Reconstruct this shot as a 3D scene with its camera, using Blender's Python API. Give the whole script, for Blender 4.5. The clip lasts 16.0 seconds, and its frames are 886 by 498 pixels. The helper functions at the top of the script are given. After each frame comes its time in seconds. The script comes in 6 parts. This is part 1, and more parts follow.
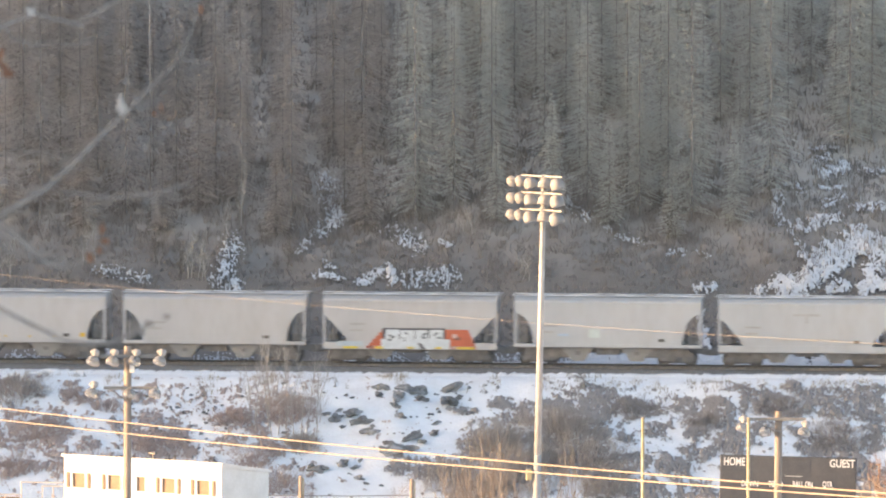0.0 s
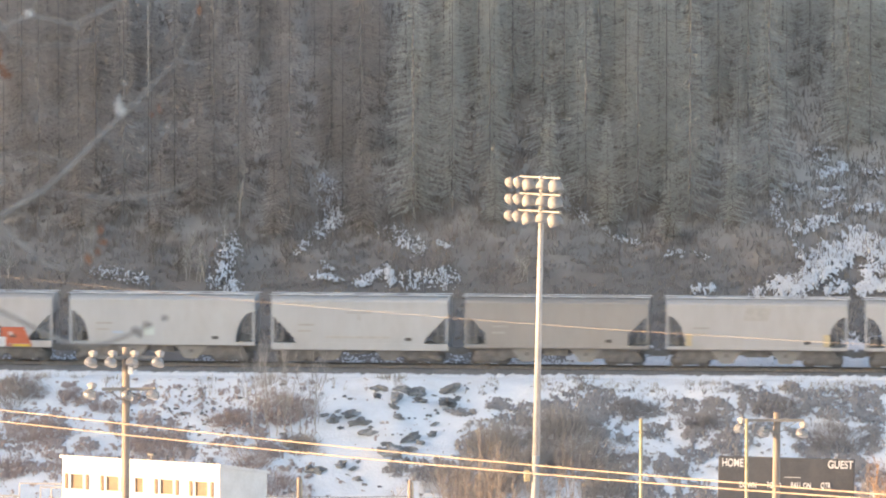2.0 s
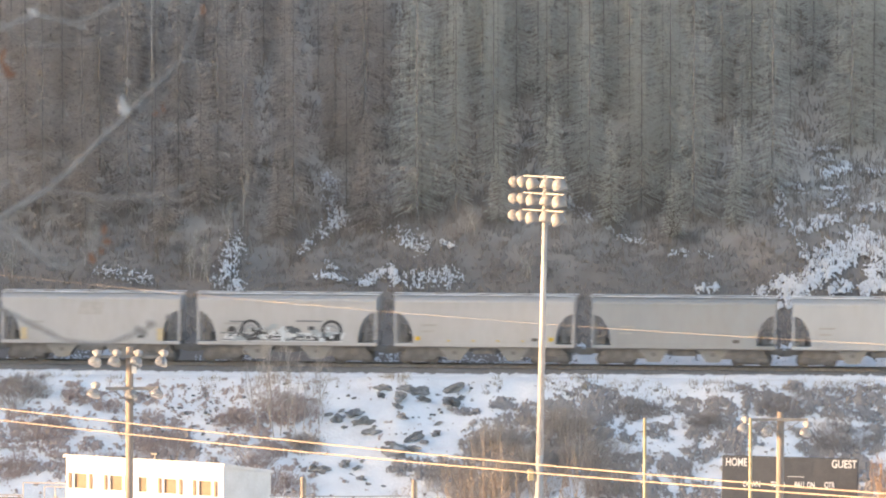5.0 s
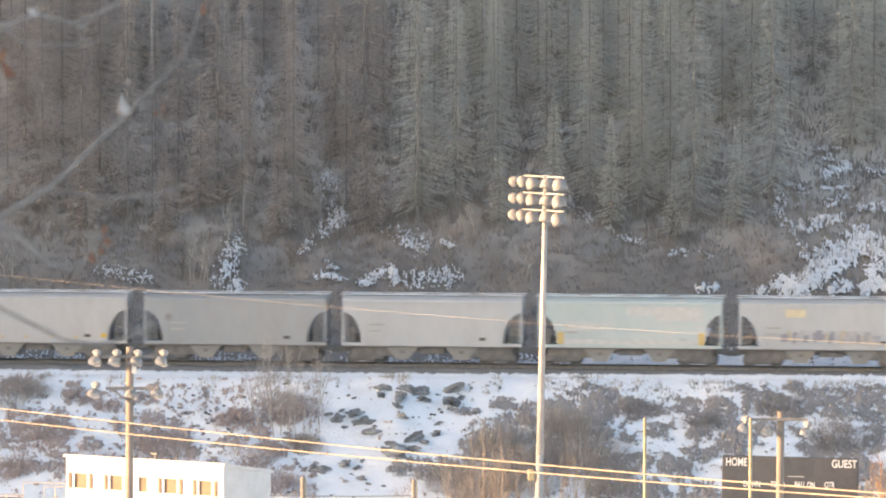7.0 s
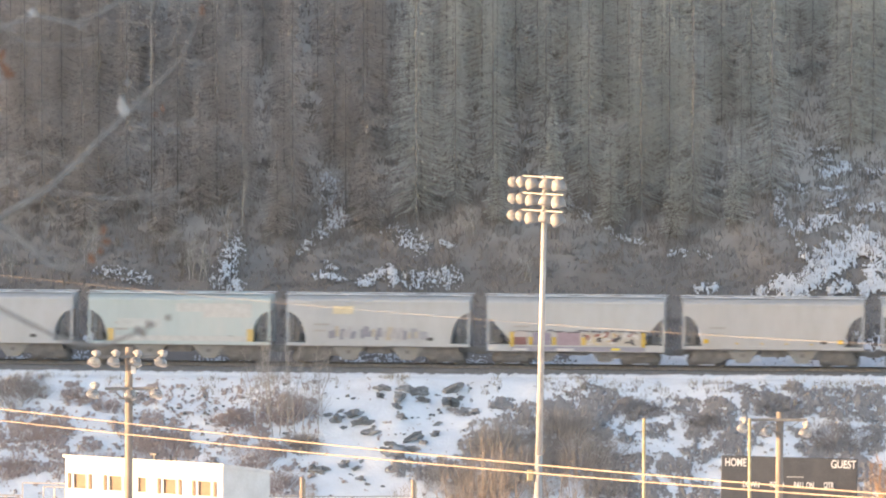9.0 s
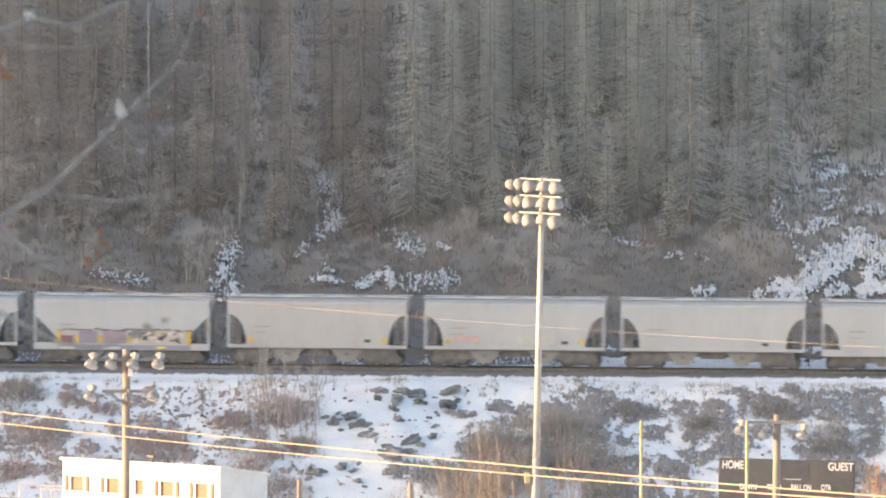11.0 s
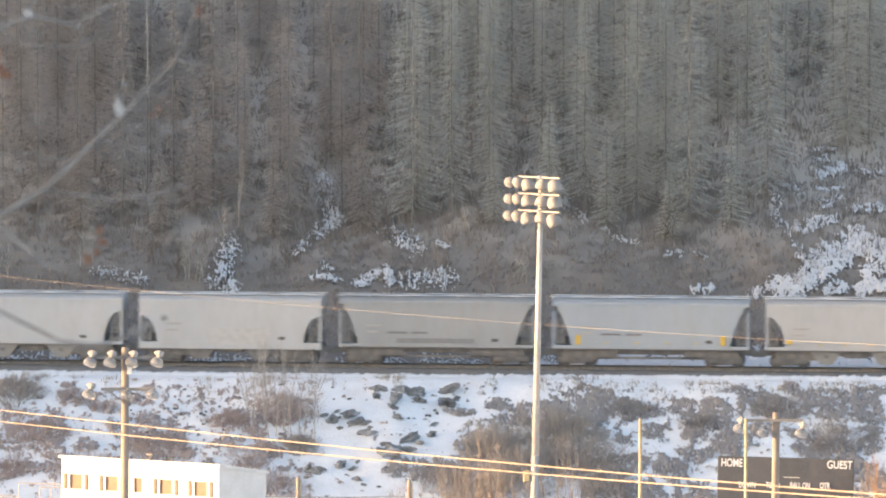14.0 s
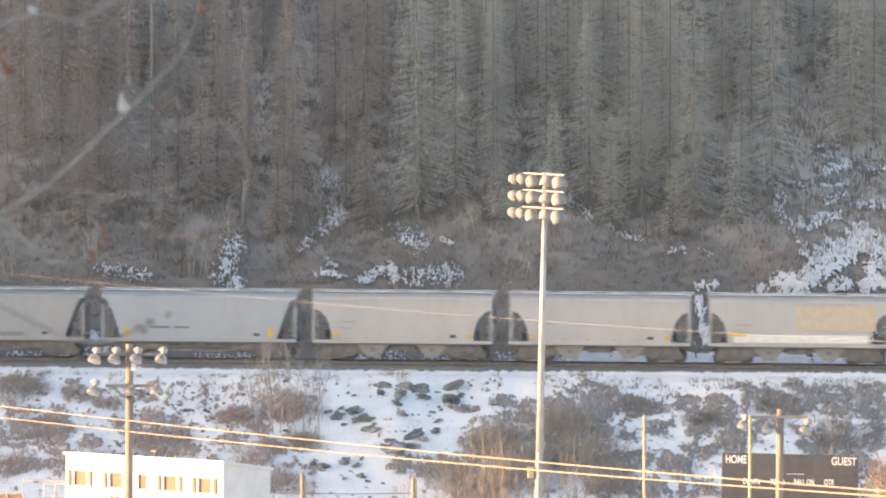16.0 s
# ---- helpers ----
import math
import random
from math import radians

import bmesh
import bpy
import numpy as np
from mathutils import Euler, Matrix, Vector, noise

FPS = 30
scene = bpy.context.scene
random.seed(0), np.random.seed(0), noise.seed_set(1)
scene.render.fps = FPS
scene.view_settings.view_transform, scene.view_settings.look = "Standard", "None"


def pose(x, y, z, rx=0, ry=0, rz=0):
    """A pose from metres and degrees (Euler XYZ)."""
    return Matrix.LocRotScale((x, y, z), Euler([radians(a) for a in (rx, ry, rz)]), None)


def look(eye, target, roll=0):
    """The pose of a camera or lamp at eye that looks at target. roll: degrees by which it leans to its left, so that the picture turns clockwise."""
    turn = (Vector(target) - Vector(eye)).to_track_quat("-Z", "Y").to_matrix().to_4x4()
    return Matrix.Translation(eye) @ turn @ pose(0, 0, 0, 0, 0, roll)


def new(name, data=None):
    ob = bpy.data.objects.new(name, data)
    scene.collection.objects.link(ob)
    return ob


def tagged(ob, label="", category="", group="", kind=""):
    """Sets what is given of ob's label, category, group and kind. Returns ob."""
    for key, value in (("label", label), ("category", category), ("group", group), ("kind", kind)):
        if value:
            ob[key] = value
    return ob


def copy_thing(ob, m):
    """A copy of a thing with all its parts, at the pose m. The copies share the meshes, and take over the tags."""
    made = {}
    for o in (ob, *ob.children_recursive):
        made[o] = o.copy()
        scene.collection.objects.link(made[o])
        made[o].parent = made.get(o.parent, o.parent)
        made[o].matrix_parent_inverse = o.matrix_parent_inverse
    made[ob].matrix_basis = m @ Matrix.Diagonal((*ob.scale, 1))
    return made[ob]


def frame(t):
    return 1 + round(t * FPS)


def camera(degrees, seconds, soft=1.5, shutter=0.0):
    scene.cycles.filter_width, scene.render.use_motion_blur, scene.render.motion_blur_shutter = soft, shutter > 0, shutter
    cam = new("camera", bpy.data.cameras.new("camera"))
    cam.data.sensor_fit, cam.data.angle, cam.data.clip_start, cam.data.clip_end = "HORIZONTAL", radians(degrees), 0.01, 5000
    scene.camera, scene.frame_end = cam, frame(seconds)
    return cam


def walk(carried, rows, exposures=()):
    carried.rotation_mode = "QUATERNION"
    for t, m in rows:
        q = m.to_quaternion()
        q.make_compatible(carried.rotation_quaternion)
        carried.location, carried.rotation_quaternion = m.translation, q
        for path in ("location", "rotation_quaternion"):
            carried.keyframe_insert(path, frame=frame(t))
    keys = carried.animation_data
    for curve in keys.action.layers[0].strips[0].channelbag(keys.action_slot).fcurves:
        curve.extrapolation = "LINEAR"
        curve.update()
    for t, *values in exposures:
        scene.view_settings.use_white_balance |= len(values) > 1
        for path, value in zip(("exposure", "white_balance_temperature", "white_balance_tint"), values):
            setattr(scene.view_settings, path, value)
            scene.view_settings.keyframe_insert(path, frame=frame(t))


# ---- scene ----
# One telephoto camera on a terrace across the valley; it only trembles.
EYE_Z = 43.2
cam = camera(8.155, 16.0, soft=1.95, shutter=0.5)
cam.data.dof.use_dof = True
cam.data.dof.focus_distance = 390.0
cam.data.dof.aperture_fstop = 19.0
SWAY = 0.005209  # degrees of turn per unit of tremble
TREMBLE = [
    (0.0, 0.2, -0.4), (0.5, -3.0, 0.3), (1.0, -3.0, -2.0), (1.5, -3.9, 1.7), (2.0, -3.0, 1.7), (2.5, -0.0, 3.5), (3.0, 0.7, 4.8), (3.5, 4.5, 2.7), (4.0, -0.1, 0.4),
    (5.2, 4.5, 0.6), (6.5, 6.1, 0.1), (7.0, 3.8, 0.3), (7.5, 3.0, -0.0), (8.0, 4.6, 1.5), (8.5, 2.6, 3.3), (9.0, 2.4, 1.0), (10.2, -0.5, 4.0), (11.5, -3.0, 5.4),
    (12.0, -3.0, 3.3), (12.5, -3.2, 3.4), (13.0, -3.4, 2.3), (13.5, -5.2, 4.8), (14.0, -4.4, 1.8), (14.5, -2.9, -2.9), (15.0, -3.0, -1.1), (15.5, -0.2, -3.1), (16.0, 3.1, -4.2)]
walk(cam, [(t, pose(0, 0, EYE_Z, 90 - 3.75 + dy * SWAY, 0, dx * SWAY)) for t, dx, dy in TREMBLE],
     exposures=[(0.0, 2.05, 7000, 18.0), (16.0, 2.05, 7000, 18.0)])

# Evening sky and one low warm sun from the side; an unseen spur is added to shade the railway and the hillside.
SUN_EL, SUN_AZ = 7.5, 6.0
world = bpy.data.worlds.new("sky")
scene.world = world
world.use_nodes = True
wn = world.node_tree.nodes
sky = wn.new("ShaderNodeTexSky")
sky.sky_type = 'NISHITA'
sky.sun_disc = False
sky.sun_elevation = radians(SUN_EL)
sky.sun_rotation = radians(270 - SUN_AZ)
sky.air_density, sky.dust_density, sky.ozone_density = 1.0, 2.0, 1.0
world.node_tree.links.new(sky.outputs[0], wn["Background"].inputs[0])
wn["Background"].inputs[1].default_value = 0.15
sun_dir = Vector((-math.cos(radians(SUN_AZ)) * math.cos(radians(SUN_EL)), -math.sin(radians(SUN_AZ)) * math.cos(radians(SUN_EL)), math.sin(radians(SUN_EL))))
sun = new("sun", bpy.data.lights.new("sun", 'SUN'))
sun.data.energy = 3.4
sun.data.angle = radians(0.6)
sun.data.color = (1.0, 0.69, 0.39)
sun.matrix_world = look(sun_dir * 300, (0, 0, 0))


# ---- materials ----
def noise_mat(name, a, b, scale, rough=0.8, bump=0.2, fine=8.0, metal=0.0, c=None, c_amount=0.35, c_scale=0.3, spread=0.12, translucent=0.0, vary=0.0, bump_dist=0.02, stretch=(1, 1, 1)):
    """Two colours mixed by noise at two scales, a third in stains, fine relief."""
    m = bpy.data.materials.new(name)
    m.use_nodes = True
    n, l = m.node_tree.nodes, m.node_tree.links
    p = n["Principled BSDF"]
    tc = n.new("ShaderNodeTexCoord")
    mp = n.new("ShaderNodeMapping")
    mp.inputs["Scale"].default_value = stretch
    l.new(tc.outputs["Object"], mp.inputs[0])
    t1 = n.new("ShaderNodeTexNoise")
    t1.inputs["Scale"].default_value = scale
    t1.inputs["Detail"].default_value = 6
    t2 = n.new("ShaderNodeTexNoise")
    t2.inputs["Scale"].default_value = scale * fine
    t2.inputs["Detail"].default_value = 4
    for t in (t1, t2):
        l.new(mp.outputs[0], t.inputs["Vector"])
    r = n.new("ShaderNodeValToRGB")
    r.color_ramp.elements[0].position, r.color_ramp.elements[0].color = 0.5 - spread, (*a, 1)
    r.color_ramp.elements[1].position, r.color_ramp.elements[1].color = 0.5 + spread, (*b, 1)
    mx = n.new("ShaderNodeMath")
    mx.operation = 'MULTIPLY_ADD'
    mx.inputs[1].default_value = 0.35
    l.new(t2.outputs["Fac"], mx.inputs[0])
    sc = n.new("ShaderNodeMath")
    sc.operation = 'MULTIPLY'
    sc.inputs[1].default_value = 0.65
    l.new(t1.outputs["Fac"], sc.inputs[0])
    l.new(sc.outputs[0], mx.inputs[2])
    l.new(mx.outputs[0], r.inputs[0])
    col = r.outputs[0]
    if c:
        t3 = n.new("ShaderNodeTexNoise")
        t3.inputs["Scale"].default_value = c_scale
        t3.inputs["Detail"].default_value = 8
        t3.inputs["Roughness"].default_value = 0.65
        l.new(mp.outputs[0], t3.inputs["Vector"])
        mr = n.new("ShaderNodeMapRange")
        mr.inputs[1].default_value, mr.inputs[2].default_value = 0.5, 0.68
        mr.inputs[4].default_value = c_amount
        l.new(t3.outputs["Fac"], mr.inputs[0])
        mix = n.new("ShaderNodeMix")
        mix.data_type = 'RGBA'
        l.new(mr.outputs[0], mix.inputs[0])
        l.new(col, mix.inputs[6])
        mix.inputs[7].default_value = (*c, 1)
        col = mix.outputs[2]
    if vary:
        oi = n.new("ShaderNodeObjectInfo")
        hv = n.new("ShaderNodeHueSaturation")
        mv = n.new("ShaderNodeMapRange")
        mv.inputs[3].default_value, mv.inputs[4].default_value = 1 - vary, 1 + vary
        l.new(oi.outputs["Random"], mv.inputs[0])
        l.new(mv.outputs[0], hv.inputs["Value"])
        l.new(col, hv.inputs["Color"])
        col = hv.outputs[0]
    l.new(col, p.inputs["Base Color"])
    p.inputs["Roughness"].default_value = rough
    p.inputs["Metallic"].default_value = metal
    if bump:
        bp = n.new("ShaderNodeBump")
        bp.inputs["Strength"].default_value = bump
        bp.inputs["Distance"].default_value = bump_dist
        l.new(t2.outputs["Fac"], bp.inputs["Height"])
        l.new(bp.outputs[0], p.inputs["Normal"])
    if translucent:
        tr = n.new("ShaderNodeBsdfTranslucent")
        l.new(col, tr.inputs[0])
        ms = n.new("ShaderNodeMixShader")
        ms.inputs[0].default_value = translucent
        l.new(p.outputs[0], ms.inputs[1])
        l.new(tr.outputs[0], ms.inputs[2])
        l.new(ms.outputs[0], n["Material Output"].inputs[0])
    return m


# Hillside snow, darker than the turf snow: shade and haze put into the colour.
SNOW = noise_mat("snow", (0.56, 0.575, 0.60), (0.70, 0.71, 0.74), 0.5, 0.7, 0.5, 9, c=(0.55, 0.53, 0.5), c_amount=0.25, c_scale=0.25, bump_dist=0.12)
GROUND_LOW = noise_mat("snowy_turf", (0.78, 0.80, 0.83), (0.85, 0.86, 0.88), 0.7, 0.8, 0.5, 7, c=(0.52, 0.495, 0.475), c_amount=0.25, c_scale=0.55, bump_dist=0.12)
DUFF = noise_mat("forest_floor", (0.198, 0.181, 0.170), (0.222, 0.204, 0.192), 0.8, 0.95, 0.1, 7, c=(0.24, 0.222, 0.212), c_amount=0.3, c_scale=0.45, bump_dist=0.05)


def lighten_up_slope(m):
    """Paints the litter raggedly lighter up the slope to make up for the wood's shade."""
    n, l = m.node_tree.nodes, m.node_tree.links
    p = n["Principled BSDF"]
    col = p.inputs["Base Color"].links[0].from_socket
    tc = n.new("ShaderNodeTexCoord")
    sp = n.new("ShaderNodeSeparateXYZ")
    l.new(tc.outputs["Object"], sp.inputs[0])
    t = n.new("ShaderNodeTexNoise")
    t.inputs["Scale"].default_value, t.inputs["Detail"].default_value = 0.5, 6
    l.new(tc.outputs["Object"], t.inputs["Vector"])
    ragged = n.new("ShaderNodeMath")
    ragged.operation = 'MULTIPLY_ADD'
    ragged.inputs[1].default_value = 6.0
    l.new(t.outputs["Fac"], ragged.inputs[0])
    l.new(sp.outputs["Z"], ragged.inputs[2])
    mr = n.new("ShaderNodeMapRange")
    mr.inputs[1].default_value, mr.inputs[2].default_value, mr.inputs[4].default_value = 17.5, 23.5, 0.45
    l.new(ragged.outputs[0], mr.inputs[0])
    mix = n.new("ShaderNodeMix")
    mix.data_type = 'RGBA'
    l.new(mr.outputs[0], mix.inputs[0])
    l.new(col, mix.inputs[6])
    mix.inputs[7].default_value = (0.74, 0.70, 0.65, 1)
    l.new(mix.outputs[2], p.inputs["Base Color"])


lighten_up_slope(DUFF)
# Ballast, rail and sleeper tones are lifted; haze over the track is in the colour.
BALLAST = noise_mat("ballast", (0.20, 0.193, 0.188), (0.285, 0.276, 0.27), 6.0, 0.95, 0.7, 4, c=(0.7, 0.71, 0.74), c_amount=0.15, c_scale=0.8, bump_dist=0.05)
RUST = noise_mat("rusty_rail", (0.19, 0.177, 0.168), (0.26, 0.245, 0.233), 4.0, 0.6, 0.2, 6, metal=0.2)
SLEEPER = noise_mat("sleeper_wood", (0.20, 0.19, 0.182), (0.27, 0.255, 0.245), 5.0, 0.9, 0.4, 6)
ROCK = noise_mat("grey_rock", (0.185, 0.183, 0.182), (0.29, 0.287, 0.285), 1.6, 0.9, 0.7, 6, c=(0.72, 0.73, 0.76), c_amount=0.3, c_scale=0.7, vary=0.2, bump_dist=0.08)
# Both brush tones are lightened: the veil of haze sits in their colour.
BRUSH = noise_mat("dry_brush", (0.365, 0.338, 0.325), (0.45, 0.418, 0.402), 1.2, 0.95, 0, 5, translucent=0.35)
HILL_BRUSH = noise_mat("grey_brown_brush", (0.335, 0.302, 0.283), (0.38, 0.345, 0.325), 1.2, 0.95, 0, 5, translucent=0.5)
BRUSH_ORANGE = noise_mat("orange_twigs", (0.27, 0.165, 0.10), (0.37, 0.24, 0.15), 1.2, 0.9, 0, 5)
BRUSH_WARM = noise_mat("golden_twigs", (0.23, 0.193, 0.163), (0.33, 0.281, 0.24), 1.2, 0.9, 0, 5)
BARK = noise_mat("bark", (0.27, 0.255, 0.245), (0.31, 0.294, 0.282), 3.0, 0.95, 0.5, 6, stretch=(1, 1, 0.2), vary=0.06)
PALE_BARK = noise_mat("pale_bark", (0.40, 0.375, 0.345), (0.56, 0.535, 0.50), 3.0, 0.9, 0.3, 6, c=(0.2, 0.18, 0.16), c_amount=0.5, c_scale=2.0)
# Needle colours lie far above real foliage: valley haze is put into them.
NEEDLES = noise_mat("haze_lifted_green_needles", (0.615, 0.62, 0.588), (0.645, 0.648, 0.615), 0.6, 0.95, 0, 6, c=(0.65, 0.65, 0.624), c_amount=0.3, c_scale=0.5, translucent=0.6, vary=0.04)
NEEDLES_BROWN = noise_mat("haze_lifted_brown_needles", (0.556, 0.516, 0.486), (0.58, 0.538, 0.508), 0.6, 0.95, 0, 6, c=(0.59, 0.552, 0.523), c_amount=0.3, c_scale=0.5, translucent=0.6, vary=0.04)
TWIG = noise_mat("bare_twigs", (0.16, 0.14, 0.125), (0.26, 0.235, 0.21), 2.0, 0.9, 0, 5)


# ---- mesh helpers ----
def finish(bm, name, material, smooth=False):
    me = bpy.data.meshes.new(name)
    bmesh.ops.recalc_face_normals(bm, faces=bm.faces[:])
    bm.to_mesh(me)
    bm.free()
    if material:
        me.materials.append(material)
    if smooth:
        me.polygons.foreach_set("use_smooth", [True] * len(me.polygons))
    return me


def thing(name, label, category, group="", kind="", at=None):
    e = new(name)
    e.empty_display_size = 0.3
    if at is not None:
        e.matrix_basis = at
    return tagged(e, label, category, group, kind)


def part(name, bm, material, parent, label="", smooth=False):
    me = bm if isinstance(bm, bpy.types.Mesh) else finish(bm, name, material, smooth)
    ob = new(name, me)
    ob.parent = parent
    return tagged(ob, label)


def solid(name, bm, material, label, category, group="", kind="", at=None, smooth=False):
    me = bm if isinstance(bm, bpy.types.Mesh) else finish(bm, name, material, smooth)
    ob = new(name, me)
    if at is not None:
        ob.matrix_basis = at
    return tagged(ob, label, category, group, kind)


def box(bm, x0, x1, y0, y1, z0, z1, bevel=0.0, m=None):
    r = bmesh.ops.create_cube(bm, size=1.0)
    vs = r["verts"]
    for v in vs:
        v.co = Vector(((x0 + x1) / 2 + v.co.x * (x1 - x0), (y0 + y1) / 2 + v.co.y * (y1 - y0), (z0 + z1) / 2 + v.co.z * (z1 - z0)))
    if bevel:
        es = list({e for v in vs for e in v.link_edges})
        rb = bmesh.ops.bevel(bm, geom=es, offset=bevel, segments=1, affect='EDGES')
        vs = list({v for f in rb["faces"] for v in f.verts} | {v for v in vs if v.is_valid})
    if m is not None:
        bmesh.ops.transform(bm, matrix=m, verts=vs)
    return bm


def rod(bm, p, q, r0, r1=None, seg=8):
    """A tapered round bar from p to q."""
    r1 = r0 if r1 is None else r1
    p, q = Vector(p), Vector(q)
    d = q - p
    m = Matrix.Translation((p + q) / 2) @ d.to_track_quat('Z', 'Y').to_matrix().to_4x4()
    bmesh.ops.create_cone(bm, cap_ends=True, segments=seg, radius1=r0, radius2=r1, depth=d.length, matrix=m)
    return bm


def slab(bm, outline, y0, y1):
    """An outline in x and z, extruded from y0 to y1."""
    a = [bm.verts.new((x, y0, z)) for x, z in outline]
    b = [bm.verts.new((x, y1, z)) for x, z in outline]
    bm.faces.new(a)
    bm.faces.new(b[::-1])
    k = len(outline)
    for i in range(k):
        bm.faces.new((a[i], b[i], b[(i + 1) % k], a[(i + 1) % k]))
    return bm


def lathe(bm, profile, m, seg=12):
    """A profile of (radius, height) turned round its axis, placed by m."""
    rings = [[bm.verts.new(m @ Vector((r * math.cos(2 * math.pi * i / seg), r * math.sin(2 * math.pi * i / seg), h))) for i in range(seg)] for r, h in profile]
    for u, v in zip(rings, rings[1:]):
        for i in range(seg):
            bm.faces.new((u[i], u[(i + 1) % seg], v[(i + 1) % seg], v[i]))
    return bm


def sheet(name, verts, faces, material, smooth=False):
    me = bpy.data.meshes.new(name)
    me.from_pydata(verts, [], faces)
    me.materials.append(material)
    if smooth:
        me.polygons.foreach_set("use_smooth", [True] * len(me.polygons))
    return me


# ---- the lie of the land ----
YAW = radians(4.3)  # the railway's turn against the line of the terrace
RAIL_Z = 9.5
GRADE = 0.0033  # the line falls gently along its course


def across(x, y):
    return (y - 400) * math.cos(YAW) + x * math.sin(YAW)


def on_track(u, v=0.0, z=0.0):
    """A place u along the railway and v behind it."""
    return Vector((u * math.cos(YAW) + v * math.sin(YAW), 400 - u * math.sin(YAW) + v * math.cos(YAW), z + 0.08 - GRADE * u))


def smooth_step(a, b, x):
    k = min(1.0, max(0.0, (x - a) / (b - a)))
    return k * k * (3 - 2 * k)


PROFILE = [(-1e6, 0), (-26, 0), (-6.2, 9.03), (-3.4, 9.12), (-2.3, 9.08), (-1.5, 9.0), (3.4, 9.0), (5, 8.8), (7, 9.3), (40, 30), (140, 95), (300, 150), (700, 240), (1e6, 260)]


def ground_z(x, y):
    v = across(x, y)
    for (a, za), (b, zb) in zip(PROFILE, PROFILE[1:]):
        if v <= b:
            z = za + (zb - za) * (v - a) / (b - a)
            break
    if y < 150:  # the near side of the valley, up to the terrace on which the camera stands
        z = max(z, 41.6 * smooth_step(150, 8, y))
    # an unseen rise, added beside the terrace to keep it in the shade
    z += 32 * smooth_step(-35, -95, x) * smooth_step(-420, -300, x) * smooth_step(72, 25, y) * smooth_step(-160, -60, y)
    bumps = 0.0
    if v > 6:
        bumps = 1.1 * noise.noise((x * 0.09, y * 0.09, 3.1)) + 0.5 * noise.noise((x * 0.3, y * 0.3, 7.7))
        bumps *= min(1, (v - 6) / 4)
    elif -25 < v < -4:
        bumps = (0.5 * noise.noise((x * 0.16, y * 0.16, 1.3)) + 0.25 * noise.noise((x * 0.5, y * 0.5, 5.2))) * min(1, (-4 - v) / 3)
    elif v <= -25:
        bumps = 0.08 * noise.noise((x * 0.1, y * 0.1, 0.4))
    z += bumps
    # a made-up spur out of view, raised to keep the sun off the railway
    if x < -150:
        edge = 378.5 + (x + 35) * math.tan(radians(SUN_AZ)) - 0.0
        side = smooth_step(edge - 3, edge + 3, y) * smooth_step(-5.5, -13, v)
        along = smooth_step(-150, -190, x) * smooth_step(-700, -600, x)
        z += 105 * side * along
        # unseen hillside behind the line, heightened to close that shade
        z += 70 * smooth_step(-160, -230, x) * smooth_step(8, 45, v) * smooth_step(400, 150, v)
    return z


def build_ground():
    xs = sorted(set([-3000, -2000, -1300, -900] + [-700 + 20 * i for i in range(31)] + [-100 + 2 * i for i in range(35)] + [-32 + 0.8 * i for i in range(81)] + [33 + 2 * i for i in range(35)] + [110 + 20 * i for i in range(20)] + [600, 900, 1300, 2000, 3000]))
    ys = sorted(set([-1500, -600, -200, -60, -20] + [0 + 6 * i for i in range(27)] + [170 + 15 * i for i in range(13)] + [355 + 2 * i for i in range(9)] + [372 + 0.6 * i for i in range(60)] + [408 + 1.0 * i for i in range(45)] + [455 + 6 * i for i in range(25)] + [620 + 40 * i for i in range(12)] + [1200, 1600, 2200, 3000]))
    verts = [(x, y, ground_z(x, y)) for y in ys for x in xs]
    n = len(xs)
    faces = [(j * n + i, j * n + i + 1, (j + 1) * n + i + 1, (j + 1) * n + i) for j in range(len(ys) - 1) for i in range(n - 1)]
    me = sheet("ground", verts, faces, GROUND_LOW, True)
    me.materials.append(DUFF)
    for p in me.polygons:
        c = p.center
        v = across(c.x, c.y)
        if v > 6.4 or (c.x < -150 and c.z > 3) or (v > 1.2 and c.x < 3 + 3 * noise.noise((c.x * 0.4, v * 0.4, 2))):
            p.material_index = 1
    tagged(new("ground", me), "snow covered valley ground with a brushy embankment", "ground", kind="structure")


build_ground()


